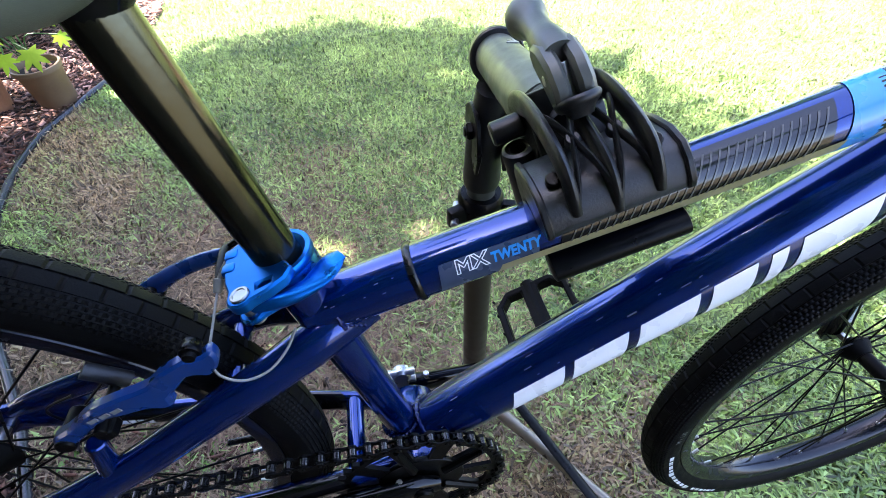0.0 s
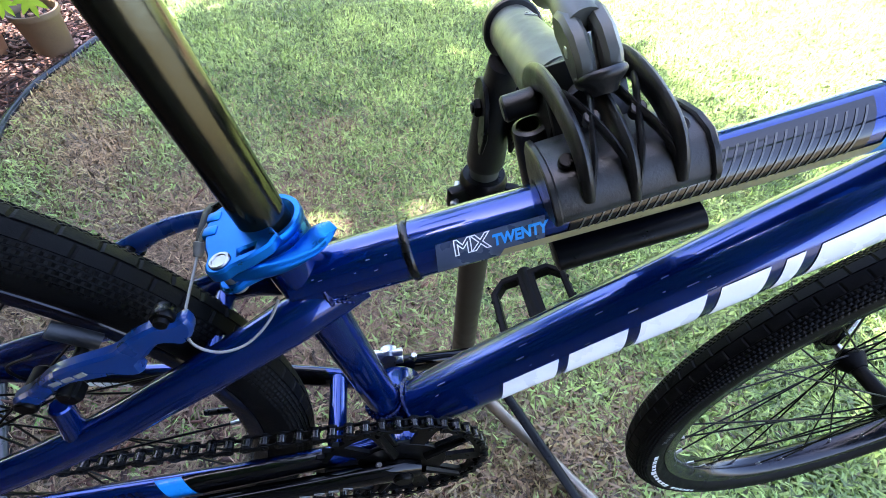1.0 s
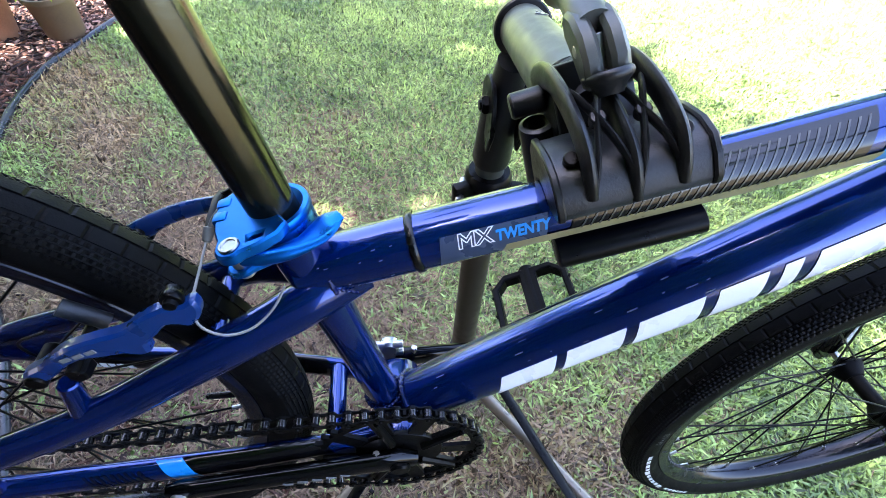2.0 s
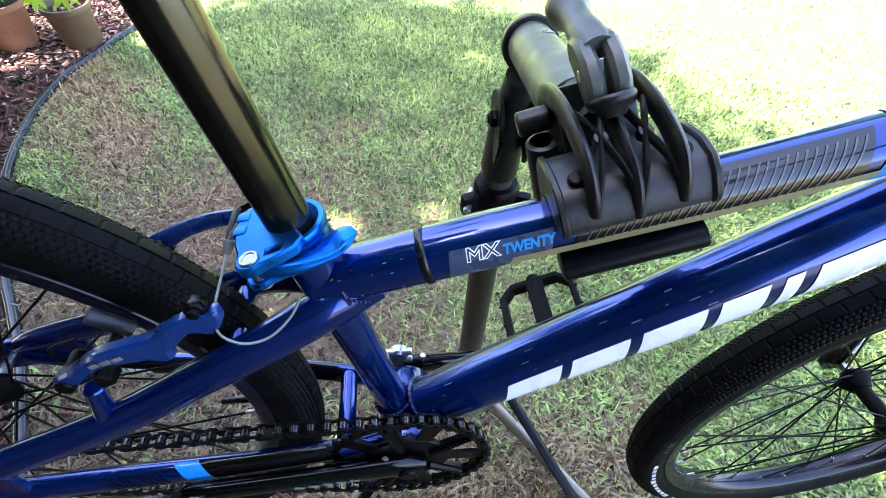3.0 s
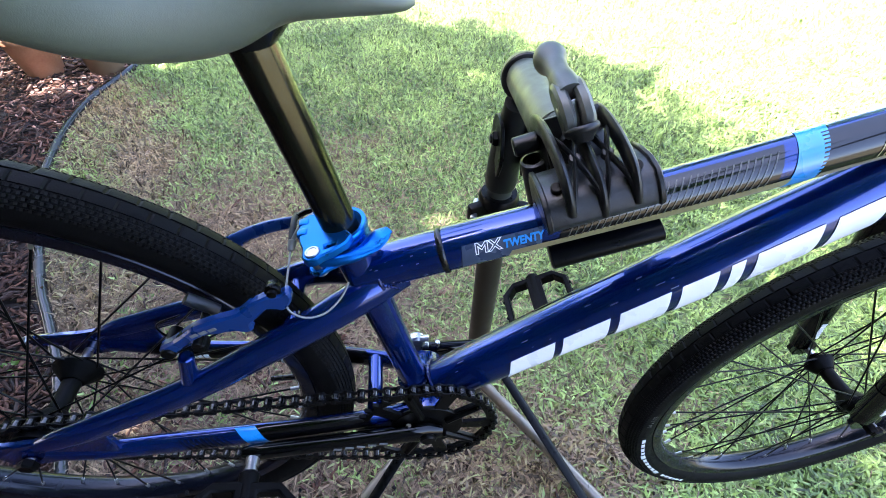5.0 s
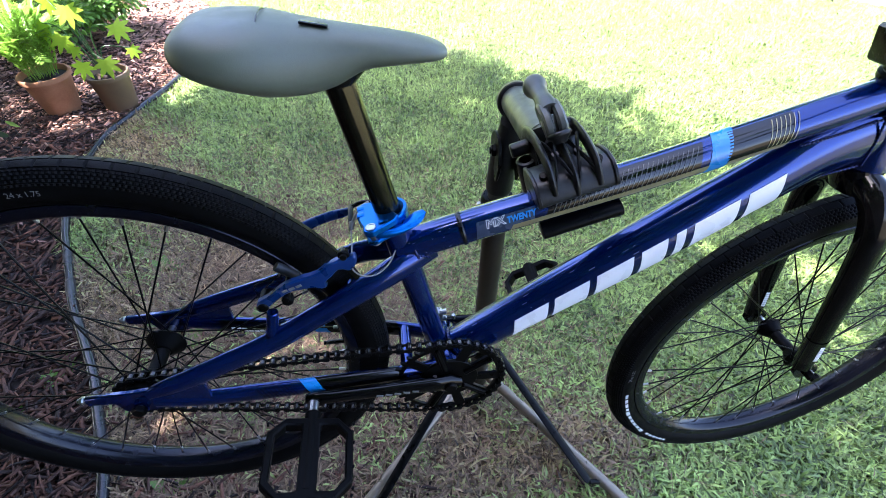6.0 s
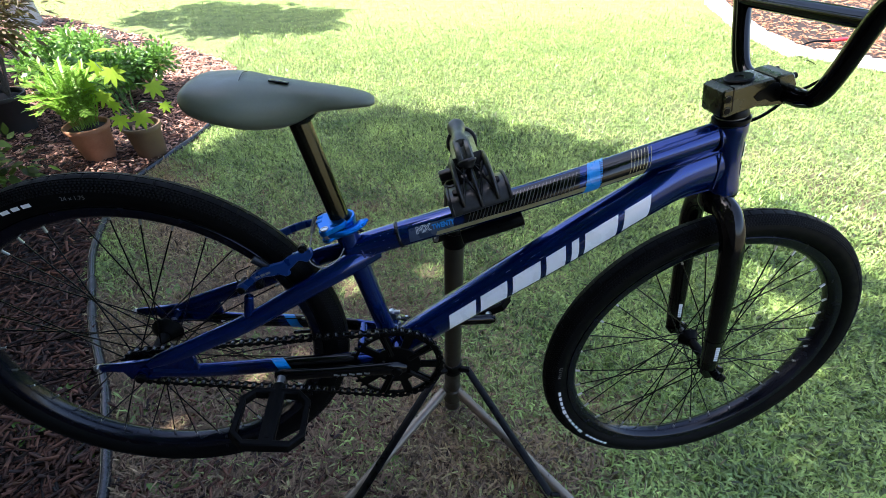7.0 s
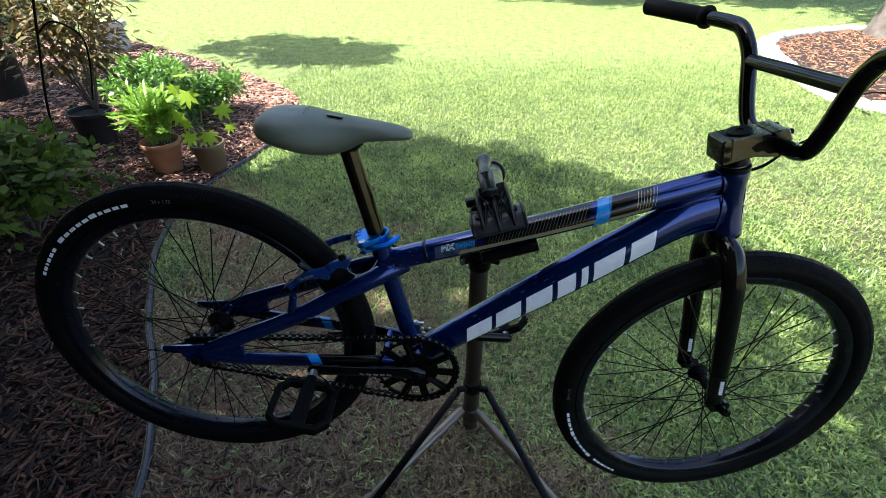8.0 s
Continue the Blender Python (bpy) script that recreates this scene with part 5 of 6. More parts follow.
def leaf_mesh(leaves, outline, fold=0.12, rooted=False):
    """Many leaves in one mesh. leaves: (place, direction, normal, length, width)."""
    verts, faces = [], []
    for p, d, nrm, ln, wd in leaves:
        d = d.normalized()
        s = d.cross(nrm)
        s = s.normalized() if s.length > 1e-6 else Vector((1, 0, 0))
        n = s.cross(d).normalized()
        b = len(verts)
        root = 0 if rooted else b
        if root == b or not verts:
            verts.append(tuple(p))
        first = len(verts)
        for u, v in outline:
            q = p + d * (u * ln) + s * (v * wd) - n * (fold * abs(v) * wd + 0.25 * u * u * ln * fold * 4)
            verts.append(tuple(q))
        m = len(outline)
        for k in range(m - 1):
            faces.append((root, first + k, first + 1 + k))
    return verts, faces


SLIM = [(0.3, -0.45), (0.75, -0.3), (1.0, 0.0), (0.75, 0.3), (0.3, 0.45)]
OVAL = [(0.15, -0.3), (0.45, -0.5), (0.8, -0.25), (1.0, 0.0), (0.8, 0.25), (0.45, 0.5), (0.15, 0.3)]
STAR = []
for k in range(7):
    a = radians(-126 + 42 * k)
    L0 = (0.62, 0.82, 0.95, 1.0, 0.95, 0.82, 0.62)[k]
    for da, rr in ((-13, 0.66), (0, 1.0), (13, 0.66), (21, 0.46)):
        STAR.append((0.15 + 0.7 * L0 * rr * math.cos(a + radians(da)), 0.7 * L0 * rr * math.sin(a + radians(da))))


def shrub(name, x, y, size, n, ln, wd, mat, label, category="shrub", outline=OVAL, base=0.0, stems=9, stem_mat=None, kind=""):
    """Branching stems with leaves in uneven clumps."""
    rng = random.Random(hash((round(x * 100), round(y * 100), n)) % 99991)
    bm = bmesh.new()
    clumps = []
    for k in range(stems):
        a = 2 * math.pi * (k + rng.random() * 0.7) / stems
        out = rng.uniform(0.35, 1.0)
        tip = Vector((size[0] * out * math.cos(a), size[1] * out * math.sin(a), size[2] * rng.uniform(0.55, 1.0) * (1.1 - 0.35 * out)))
        mid = tip * 0.5 + Vector((0, 0, size[2] * 0.12))
        sweep(spline([(0.0, 0.0, 0.0), tuple(mid), tuple(tip)], 4), [0.006 * (1 - 0.085 * q) for q in range(9)], 6, bm)
        for f in (0.45, 0.7, 0.88, 1.0):
            clumps.append((mid.lerp(tip, (f - 0.5) * 2) if f > 0.5 else mid * (f * 2), 0.16 * size[2] + 0.05 * rng.random()))
    stem = part(name, bm, stem_mat or BARK)
    stem.location = (x, y, base)
    leaves = []
    for k in range(n):
        c, spread = clumps[rng.randrange(len(clumps))]
        a, zz = rng.uniform(0, 6.283), rng.uniform(-0.6, 1)
        rr = math.sqrt(1 - min(1, zz * zz))
        o = Vector((rr * math.cos(a), rr * math.sin(a), zz)) * spread * rng.uniform(0.3, 1.15)
        d = (o.normalized() + Vector((0, 0, rng.uniform(-0.5, 0.2))) + Vector((rng.uniform(-0.4, 0.4), rng.uniform(-0.4, 0.4), 0))).normalized()
        nrm = (Vector((0, 0, 1)) + Vector((rng.uniform(-0.6, 0.6), rng.uniform(-0.6, 0.6), 0)))
        s = rng.uniform(0.7, 1.2)
        leaves.append((c + o, d, nrm, ln * s, wd * s))
    v, f = leaf_mesh(leaves, outline)
    raw_mesh("foliage", v, f, mat, stem)
    return tagged(stem, label, category)


pot_a = pot("flower_pot", -1.84, 2.1, 0.077, 0.111, 0.21, TERRACOTTA, "terracotta pot with a feathery light green plant")
pot_b = pot("flower_pot", -1.55, 2.1, 0.075, 0.095, 0.2, BROWN_POT, "brown plastic pot with a star-leaved plant")
pot("flower_pot", -2.55, 2.545, 0.105, 0.13, 0.24, DARK_POT, "large dark pot with a russet shrub")
pot("flower_pot", -4.02, 3.55, 0.16, 0.2, 0.36, DARK_POT, "large dark plastic pot in the shade")

for k in range(9):
    a = k * 2.4
    part("pebble", block((0.022, 0.017, 0.013), pose(0.055 * math.cos(a) * (0.4 + 0.07 * k), 0.055 * math.sin(a) * (0.4 + 0.07 * k), 0.187, 10 * k, 5 * k, 40 * k), 0.0055), SUNLIT_CHIP, pot_b)

# feathery plant: arching fronds with paired leaflets
rng = random.Random(4)
leaves = []
bm = bmesh.new()
for k in range(96):
    a, out, up = rng.uniform(0, 6.283), rng.uniform(0.05, 0.21), rng.uniform(0.2, 0.42)
    p0 = Vector((0.07 * math.cos(a) * rng.random(), 0.07 * math.sin(a) * rng.random(), 0.2))
    p2 = Vector((out * math.cos(a), out * math.sin(a), 0.2 + up * (1.05 - out * 2.2)))
    p1 = (p0 + p2) / 2 + Vector((0, 0, 0.07))
    line_pts = spline([tuple(p0), tuple(p1), tuple(p2)], 7)
    sweep(line_pts, 0.0014, 4, bm)
    for i in range(2, len(line_pts)):
        p = Vector(line_pts[i]); d = (p - Vector(line_pts[i - 1])).normalized()
        s = d.cross(Vector((0, 0, 1))).normalized()
        for sg in (-1, 1):
            leaves.append((p, d * 0.9 + s * sg + Vector((0, 0, 0.15)), Vector((0, 0, 1)), rng.uniform(0.028, 0.046), 0.0125))
fern = part("feathery_plant", bm, FERN)
fern.location = pot_a.location
v, f = leaf_mesh(leaves, OVAL)
raw_mesh("foliage", v, f, FERN, fern)
tagged(fern, "light green feathery plant growing in a terracotta pot", "plant")

# star-leaved plant
bm = bmesh.new()
star_leaves = []
for x, y, z, s, ax, ay in ((-0.09, 0.02, 0.62, 0.13, 0.0, 0.1), (-0.08, -0.04, 0.54, 0.15, 0.15, -1.0), (-0.15, -0.06, 0.42, 0.13, -0.5, -0.7), (0.09, -0.05, 0.46, 0.14, 0.8, -0.5), (-0.1, -0.1, 0.31, 0.13, -0.25, -1.0),
                           (0.0, -0.1, 0.32, 0.14, 0.3, -1.0), (-0.24, 0.0, 0.46, 0.13, -0.9, 0.1), (0.1, -0.02, 0.34, 0.09, 0.6, -0.4), (-0.2, 0.06, 0.54, 0.12, -0.3, 0.8), (-0.12, -0.06, 0.37, 0.1, -0.6, 0.2)):
    c = Vector((x + 0.075, y, z - 0.02))
    sweep(spline([(0.0, 0.0, 0.18), (x * 0.4, y * 0.4, 0.18 + (z - 0.14) * 0.7), tuple(c)], 5), 0.0026, 5, bm)
    if z < 0.6:
        star_leaves.append((c, Vector((ax * 0.7, -0.2 + 0.2 * ay, -0.75)), Vector((0.12 + 0.3 * ax, -0.9, 0.45)), s * 0.8, s * 0.8))
    else:
        star_leaves.append((c, Vector((0.2, -0.9, 0.1)), Vector((0, 0.1, 1)), s, s))
star_plant = part("star_leaved_plant", bm, LEAF)
star_plant.location = pot_b.location
v, f = leaf_mesh(star_leaves, STAR, 0.05)
raw_mesh("foliage", v, f, LIME, star_plant)
tagged(star_plant, "young plant with lime green star-shaped leaves in a brown pot", "plant")

shrub("russet_shrub", -2.5, 2.56, (0.42, 0.3, 0.98), 2000, 0.07, 0.024, RUSSET, "tall shrub with russet brown drooping leaves in a dark pot", base=0.22, stems=13)
shrub("green_shrub", -2.12, 3.0, (0.42, 0.38, 0.42), 7000, 0.036, 0.022, SHRUB_LEAF, "rounded glossy green garden shrub", stems=16)
shrub("green_shrub", -2.6, 3.45, (0.36, 0.36, 0.36), 3600, 0.045, 0.024, SHRUB_LEAF, "dark green garden shrub behind the pots", stems=14)
shrub("leafy_plant", -4.02, 3.55, (0.45, 0.4, 0.8), 2400, 0.06, 0.03, LEAF, "leafy green plant in a large dark pot", base=0.33, stems=12)
shrub("leafy_plant", -2.15, 1.35, (0.42, 0.4, 0.58), 1500, 0.062, 0.036, YOUNG_LEAF, "broad-leaved green plant in the shaded bed", stems=12)
shrub("leafy_plant", -2.75, 1.2, (0.5, 0.5, 0.8), 1500, 0.08, 0.045, YOUNG_LEAF, "broad-leaved green shrub in the shaded bed", stems=12)
# bent dark plant hook
hook = part("garden_hook", sweep(spline([(-2.31, 1.88, 0.0), (-2.27, 1.85, 0.25), (-2.21, 1.85, 0.52), (-2.1, 1.85, 0.83), (-2.0, 1.85, 1.1)], 8), 0.0065, 10, up=(0, 1, 0)), BLACK_METAL)
part("arm", sweep(spline([(-2.08, 1.85, 0.87), (-2.0, 1.85, 0.92), (-1.92, 1.85, 0.9), (-1.87, 1.85, 0.84), (-1.89, 1.85, 0.72), (-1.96, 1.86, 0.54)], 8), 0.005, 10, up=(0, 1, 0)), BLACK_METAL, hook)
tagged(hook, "dark bent metal plant hook stuck in the bed", "garden hook")
# pale pedestal behind the shrubs
tagged(part("pedestal", lathe([(0.165, 0), (0.16, 0.23), (0.155, 0.24), (0.185, 0.265), (0.2, 0.27), (0.2, 0.305), (0.19, 0.318), (0.05, 0.321)], 40, m=pose(-4.12, 5.4, 0)), STONE), "pale round stone pedestal on the lawn", "pedestal")

# ---- trees ----
def tree(x, y, r, height, label):
    bm = bmesh.new()
    pts = spline([(x, y, -0.05), (x + 0.05, y, height * 0.3), (x - 0.06, y + 0.08, height * 0.65), (x + 0.1, y, height)], 6)
    rad = [r * (1.0 + 0.3 * math.exp(-k * 1.2)) * (1 - 0.6 * k / len(pts)) for k in range(len(pts))]
    sweep(pts, rad, 22, bm, up=(0, 1, 0))
    rng = random.Random(int(x * 31 + y * 17))
    for v in bm.verts:
        v.co += Vector((rng.uniform(-1, 1), rng.uniform(-1, 1), 0)) * r * 0.07
    ob = part("tree", bm, BARK)
    return tagged(ob, label, "tree")


def crown(parent, spots, n, ln, wd, seed, gaps=()):
    """Leaves in clumps about the given spots (x, y, z, spread)."""
    rng = random.Random(seed)
    leaves = []
    for k in range(n):
        x, y, z, s = spots[rng.randrange(len(spots))]
        p = Vector((x + rng.gauss(0, s), y + rng.gauss(0, s), z + rng.gauss(0, s * 0.6)))
        d = Vector((rng.uniform(-1, 1), rng.uniform(-1, 1), rng.uniform(-0.6, 0.3)))
        q = rng.uniform(0.7, 1.3)
        mid = p + d.normalized() * ln * q * 0.5
        fx, fy = mid.x - SUN_DIR.x / SUN_DIR.z * mid.z, mid.y - SUN_DIR.y / SUN_DIR.z * mid.z
        if any((fx - gx) ** 2 + (fy - gy) ** 2 < (r - 0.005) ** 2 * (0.7 + 0.6 * rng.random()) for gx, gy, r in gaps):
            continue
        leaves.append((p, d, Vector((rng.uniform(-0.5, 0.5), rng.uniform(-0.5, 0.5), 1)), ln * q, wd * q))
    v, f = leaf_mesh(leaves, SLIM)
    return raw_mesh("crown", v, f, CANOPY, parent)


def shaded(x, y):
    """Whether the garden tree's crown stands between the sun and this spot of lawn."""
    if x > 1.6 and y < 0.4 + 0.1 * math.sin(4 * x):
        return x < 3.2 and y > -0.9
    if y < -1.4 and x > 1.3:
        return False
    if x < -2.2:
        return y < (2.75 if x > -3.0 else 4.5) and (y < 1.9 or rng.random() < 0.8)
    edge_y = np.interp(x, (-2.2, -1.45, -1.33, -1.1, -0.8, -0.43, -0.03, 0.22, 0.49, 0.7, 0.85, 1.02, 1.22, 1.47, 1.6), (1.85, 1.78, 2.15, 2.36, 2.42, 2.5, 2.38, 2.24, 2.28, 2.16, 1.95, 1.68, 1.5, 1.26, 1.1))
    return y < edge_y + 0.05 * math.sin(9 * x) and x < 1.62 + 0.1 * math.sin(5 * y)


# gaps in the crown, by where their light falls
LAWN_GAPS = [(-0.31, 0.85, 0.09), (-0.02, 0.91, 0.078), (-0.79, 0.32, 0.11), (-0.64, 0.16, 0.1), (-0.62, 0.46, 0.1), (-0.27, 0.66, 0.08), (-0.8, 0.35, 0.08), (-0.66, 0.17, 0.06), (-0.65, 0.53, 0.07), (1.34, 0.77, 0.08), (1.1, 0.25, 0.05), (1.29, 0.57, 0.08), (1.21, 0.33, 0.06), (1.03, 0.06, 0.06), (-0.37, 0.49, 0.06), (0.3, 1.9, 0.06)]
BED_GAPS = [(-1.55, 0.8, 0.1), (-1.84, 0.88, 0.08), (-1.36, 0.78, 0.07), (-1.07, 0.08, 0.09), (-1.87, 2.4, 0.11), (-1.5, 2.42, 0.11), (-1.92, 2.07, 0.07), (-1.5, 2.6, 0.1), (-2.06, 2.16, 0.08), (-1.3, 2.3, 0.17), (-1.18, 2.4, 0.13), (-2.05, 1.98, 0.12), (-1.78, 1.93, 0.08), (-2.3, 1.7, 0.1), (-1.45, 2.2, 0.1), (-1.62, 2.35, 0.1), (-1.5, 2.05, 0.07), (-2.4, 2.05, 0.12), (-1.6, 2.2, 0.2), (-1.25, 2.2, 0.17), (-1.72, 2.0, 0.14)]
rng = random.Random(11)
shade_tree = tree(-6.2, -2.6, 0.22, 6.0, "broad shade tree beside the bed")
spots = []
while len(spots) < 2250:
    gx, gy = rng.uniform(-5.2, 3.6), rng.uniform(-3.4, 2.7) if rng.random() < 0.85 else rng.uniform(2.2, 4.6)
    if not shaded(gx + rng.gauss(0, 0.05), gy + rng.gauss(0, 0.05)):
        continue
    if gx > 0.3 and rng.random() < (0.55 if gx > 0.8 else 0.36):
        continue
    h = rng.uniform(3.2, 5.2) if gx < 0.3 and (gy < 0.7 or gx < -1.5) else rng.uniform(5.5, 8.5)
    spots.append((gx + SUN_DIR.x / SUN_DIR.z * h, gy + SUN_DIR.y / SUN_DIR.z * h, h, 0.15))
crown(shade_tree, spots, 66000, 0.14, 0.075, 5, LAWN_GAPS + BED_GAPS)
# unseen lower boughs, added to block sky light over the bed and rear wheel
low = [(rng.uniform(-6.2, -1.7), rng.uniform(-2.6, 1.0), rng.uniform(2.3, 3.4), 0.3) for _ in range(120)]
low += [(rng.uniform(-3.4, 0.0), rng.uniform(-2.7, -0.7), rng.uniform(2.3, 3.6), 0.3) for _ in range(110)]
low += [(rng.uniform(-2.9, -1.25), rng.uniform(-1.4, 0.4), rng.uniform(2.0, 2.7), 0.2) for _ in range(100)]
crown(shade_tree, low, 24000, 0.3, 0.17, 8, [(x, y, r + 0.13) for x, y, r in LAWN_GAPS + BED_GAPS])
limbs = bmesh.new()
for k in range(0, 2250, 70):
    x, y, z, s = spots[k]
    sweep(spline([(-6.15, -2.55, 2.6), ((x - 6.1) / 2, (y - 2.6) / 2, 3.6), (x, y, z)], 4), [0.05 - 0.005 * q for q in range(9)], 6, limbs)
part("limb", limbs, BARK, shade_tree)
right_tree = tree(6.05, 6.45, 0.25, 4.5, "grey-barked tree standing in a mulch ring")
for tx, ty in ((4.2, 11.5), (5.6, 12.2), (8.5, 12.0), (-3.0, 14.5), (1.5, 15.0), (-8.0, 12.0)):
    t = tree(tx, ty, 0.14, 5.0, "slim tree trunk at the far end of the lawn")
    sp = [(tx + rng.gauss(0, 0.9), ty + rng.gauss(0, 0.9), rng.uniform(3.0, 5.6), 0.28) for _ in range(46)]
    crown(t, sp, 3200, 0.2, 0.11, int(tx * 10) + 77)
sp = [(5.9 + rng.gauss(0, 1.0), 6.4 + rng.gauss(0, 1.0), rng.uniform(3.2, 5.2), 0.3) for _ in range(60)]
crown(right_tree, sp, 3600, 0.18, 0.1, 3)
# small tree whose shadow lies on the lawn behind the shrubs
shadow_tree = tree(-6.4, 4.6, 0.12, 4.2, "slim garden tree beyond the bed")
sp = []
for _ in range(70):
    gx, gy = rng.uniform(-2.9, -0.9), rng.uniform(4.9, 6.4)
    h = rng.uniform(3.2, 4.6)
    if abs(gy - (5.1 + 0.55 * (-0.9 - gx) * 0.6)) < 0.55:
        sp.append((gx + SUN_DIR.x / SUN_DIR.z * h, gy + SUN_DIR.y / SUN_DIR.z * h, h, 0.13))
crown(shadow_tree, sp, 3000, 0.15, 0.08, 9)
# row of far garden trees that shade the end of the lawn
far_tree = tree(-1.0, 14.0, 0.16, 6.0, "tall tree shading the far end of the lawn")
sp = []
for _ in range(150):
    gx, gy, h = rng.uniform(1.0, 11.0), rng.uniform(9.2, 12.5), rng.uniform(4.0, 7.0)
    if gy > 9.4 + 0.25 * math.sin(1.7 * gx) - 0.12 * (gx - 5):
        sp.append((gx + SUN_DIR.x / SUN_DIR.z * h, gy + SUN_DIR.y / SUN_DIR.z * h, h, 0.3))
crown(far_tree, sp, 9000, 0.26, 0.14, 15)
# hedges added along the left to block sky light, the nearer one unseen
tagged(shrub("hedge", -9.5, 1.0, (1.0, 11.0, 4.6), 9000, 0.42, 0.26, LEAF, "tall dark green hedge added to block light", "hedge", SLIM, stems=50), kind="structure")
tagged(shrub("hedge", -4.7, -0.9, (0.9, 2.0, 5.0), 9000, 0.3, 0.2, LEAF, "tall dark green hedge added to block light", "hedge", SLIM, stems=40), kind="structure")
# hedge far behind, out of view, added for the reflections
hedge = tagged(shrub("hedge", 0, 24, (26, 2.0, 3.2), 9000, 0.5, 0.3, LEAF, "unseen green hedge added beyond the lawn for reflections", "hedge", SLIM, stems=60), kind="structure")

# stones of the mulch ring and the red thing beside it
stone = None
for k in range(0, len(rb) * 2):
    a, b = rb[(k // 2) % len(rb)], rb[(k // 2 + 1) % len(rb)]
    f = 0.5 * (k % 2)
    x, y = a[0] + (b[0] - a[0]) * f, a[1] + (b[1] - a[1]) * f
    ang = math.degrees(math.atan2(b[1] - a[1], b[0] - a[0]))
    m = pose(x, y, 0.02, rng.uniform(-6, 6), rng.uniform(-6, 6), ang + rng.uniform(-8, 8)) @ Matrix.Diagonal((rng.uniform(0.85, 1.15), rng.uniform(0.8, 1.2), rng.uniform(0.8, 1.2), 1))
    if stone is None:
        stone = part("edging_stone", block((0.26, 0.2, 0.07), bevel=0.022), STONE, bed2)
        stone.matrix_basis = m
    else:
        shared("edging_stone", stone, m, bed2)
tagged(part("red_nozzle", sweep(spline([(3.86, 3.62, 0.075), (3.95, 3.63, 0.08), (4.15, 3.68, 0.075)], 4), [0.016] * 9, 10), RED), "small red hose nozzle lying on the stones", "hose nozzle")
tagged(part("garden_hose", sweep(spline([(3.86, 3.62, 0.075), (3.7, 3.63, 0.07), (3.55, 3.58, 0.045), (3.45, 3.45, 0.012), (3.42, 3.2, 0.012)], 5), 0.009, 8), BLACK_METAL), "dark garden hose running over the stones", "garden hose")

# ---- turf, mulch and litter ----
def stuff(name, verts, faces, mat, label, category):
    me = bpy.data.meshes.new(name)
    me.vertices.add(len(verts))
    me.vertices.foreach_set("co", verts.astype(np.float32).ravel())
    me.loops.add(faces.size)
    me.loops.foreach_set("vertex_index", faces.astype(np.int32).ravel())
    me.polygons.add(len(faces))
    me.polygons.foreach_set("loop_start", np.arange(len(faces), dtype=np.int32) * faces.shape[1])
    me.update(calc_edges=True)
    me.materials.append(mat)
    return tagged(new(name, me), label, category, kind="stuff")


bed_arr = np.array(outline)
ring_arr = np.array(rb)


def inside(poly, x, y):
    hit = np.zeros(len(x), bool)
    for (x0, y0), (x1, y1) in zip(poly, np.roll(poly, -1, axis=0)):
        if y0 == y1:
            continue
        cross = ((y0 > y) != (y1 > y)) & (x < x0 + (y - y0) / (y1 - y0) * (x1 - x0))
        hit ^= cross
    return hit


gen = np.random.default_rng(7)


def blades(x, y, length, width, lean):
    """Grass blades at x, y: four points and two faces each, bending over."""
    n = len(x)
    a = gen.uniform(0, 2 * np.pi, n)
    b = a + np.pi / 2 + gen.normal(0, 0.4, n)
    out = np.stack([np.cos(a), np.sin(a), np.zeros(n)], -1)
    sid = np.stack([np.cos(b), np.sin(b), np.zeros(n)], -1) * (width / 2)[:, None]
    up = np.array((0, 0, 1.0))
    p = np.stack([x, y, np.zeros(n)], -1)
    ln = lean[:, None]
    m = p + out * (length * 0.45)[:, None] * ln + up * (length * 0.55)[:, None] * (1 - 0.35 * ln)
    t = p + out * length[:, None] * (0.35 + 0.65 * ln) * ln * 1.15 + up * length[:, None] * (1 - 0.8 * ln ** 1.3)
    v = np.stack([p, m - sid, m + sid, t], 1).reshape(-1, 3)
    k = np.arange(n)[:, None] * 4
    f = np.concatenate([k + (0, 2, 1), k + (1, 2, 3)], 1).reshape(-1, 3)
    return v, f


def lawn(name, n, box, length, width, keep, label, mat, heart=None):
    x, y = gen.uniform(box[0], box[1], n), gen.uniform(box[2], box[3], n)
    if heart:
        h = n * 3 // 5
        x[:h], y[:h] = gen.uniform(heart[0], heart[1], h), gen.uniform(heart[2], heart[3], h)
    k = ~inside(bed_arr, x, y) & ~inside(ring_arr, x, y) & keep(x, y)
    x, y = x[k], y[k]
    n = len(x)
    v, f = blades(x, y, gen.uniform(0.5, 1.2, n) * length, gen.uniform(0.6, 1.3, n) * width, 0.3 + 0.7 * gen.beta(2.2, 1.3, n))
    return stuff(name, v, f, mat, label, "grass")


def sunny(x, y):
    """Share of the sunlit blade colour, 0 to 1, rising where the tree's shade ends."""
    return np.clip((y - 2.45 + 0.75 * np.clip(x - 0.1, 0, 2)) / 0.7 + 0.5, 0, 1)


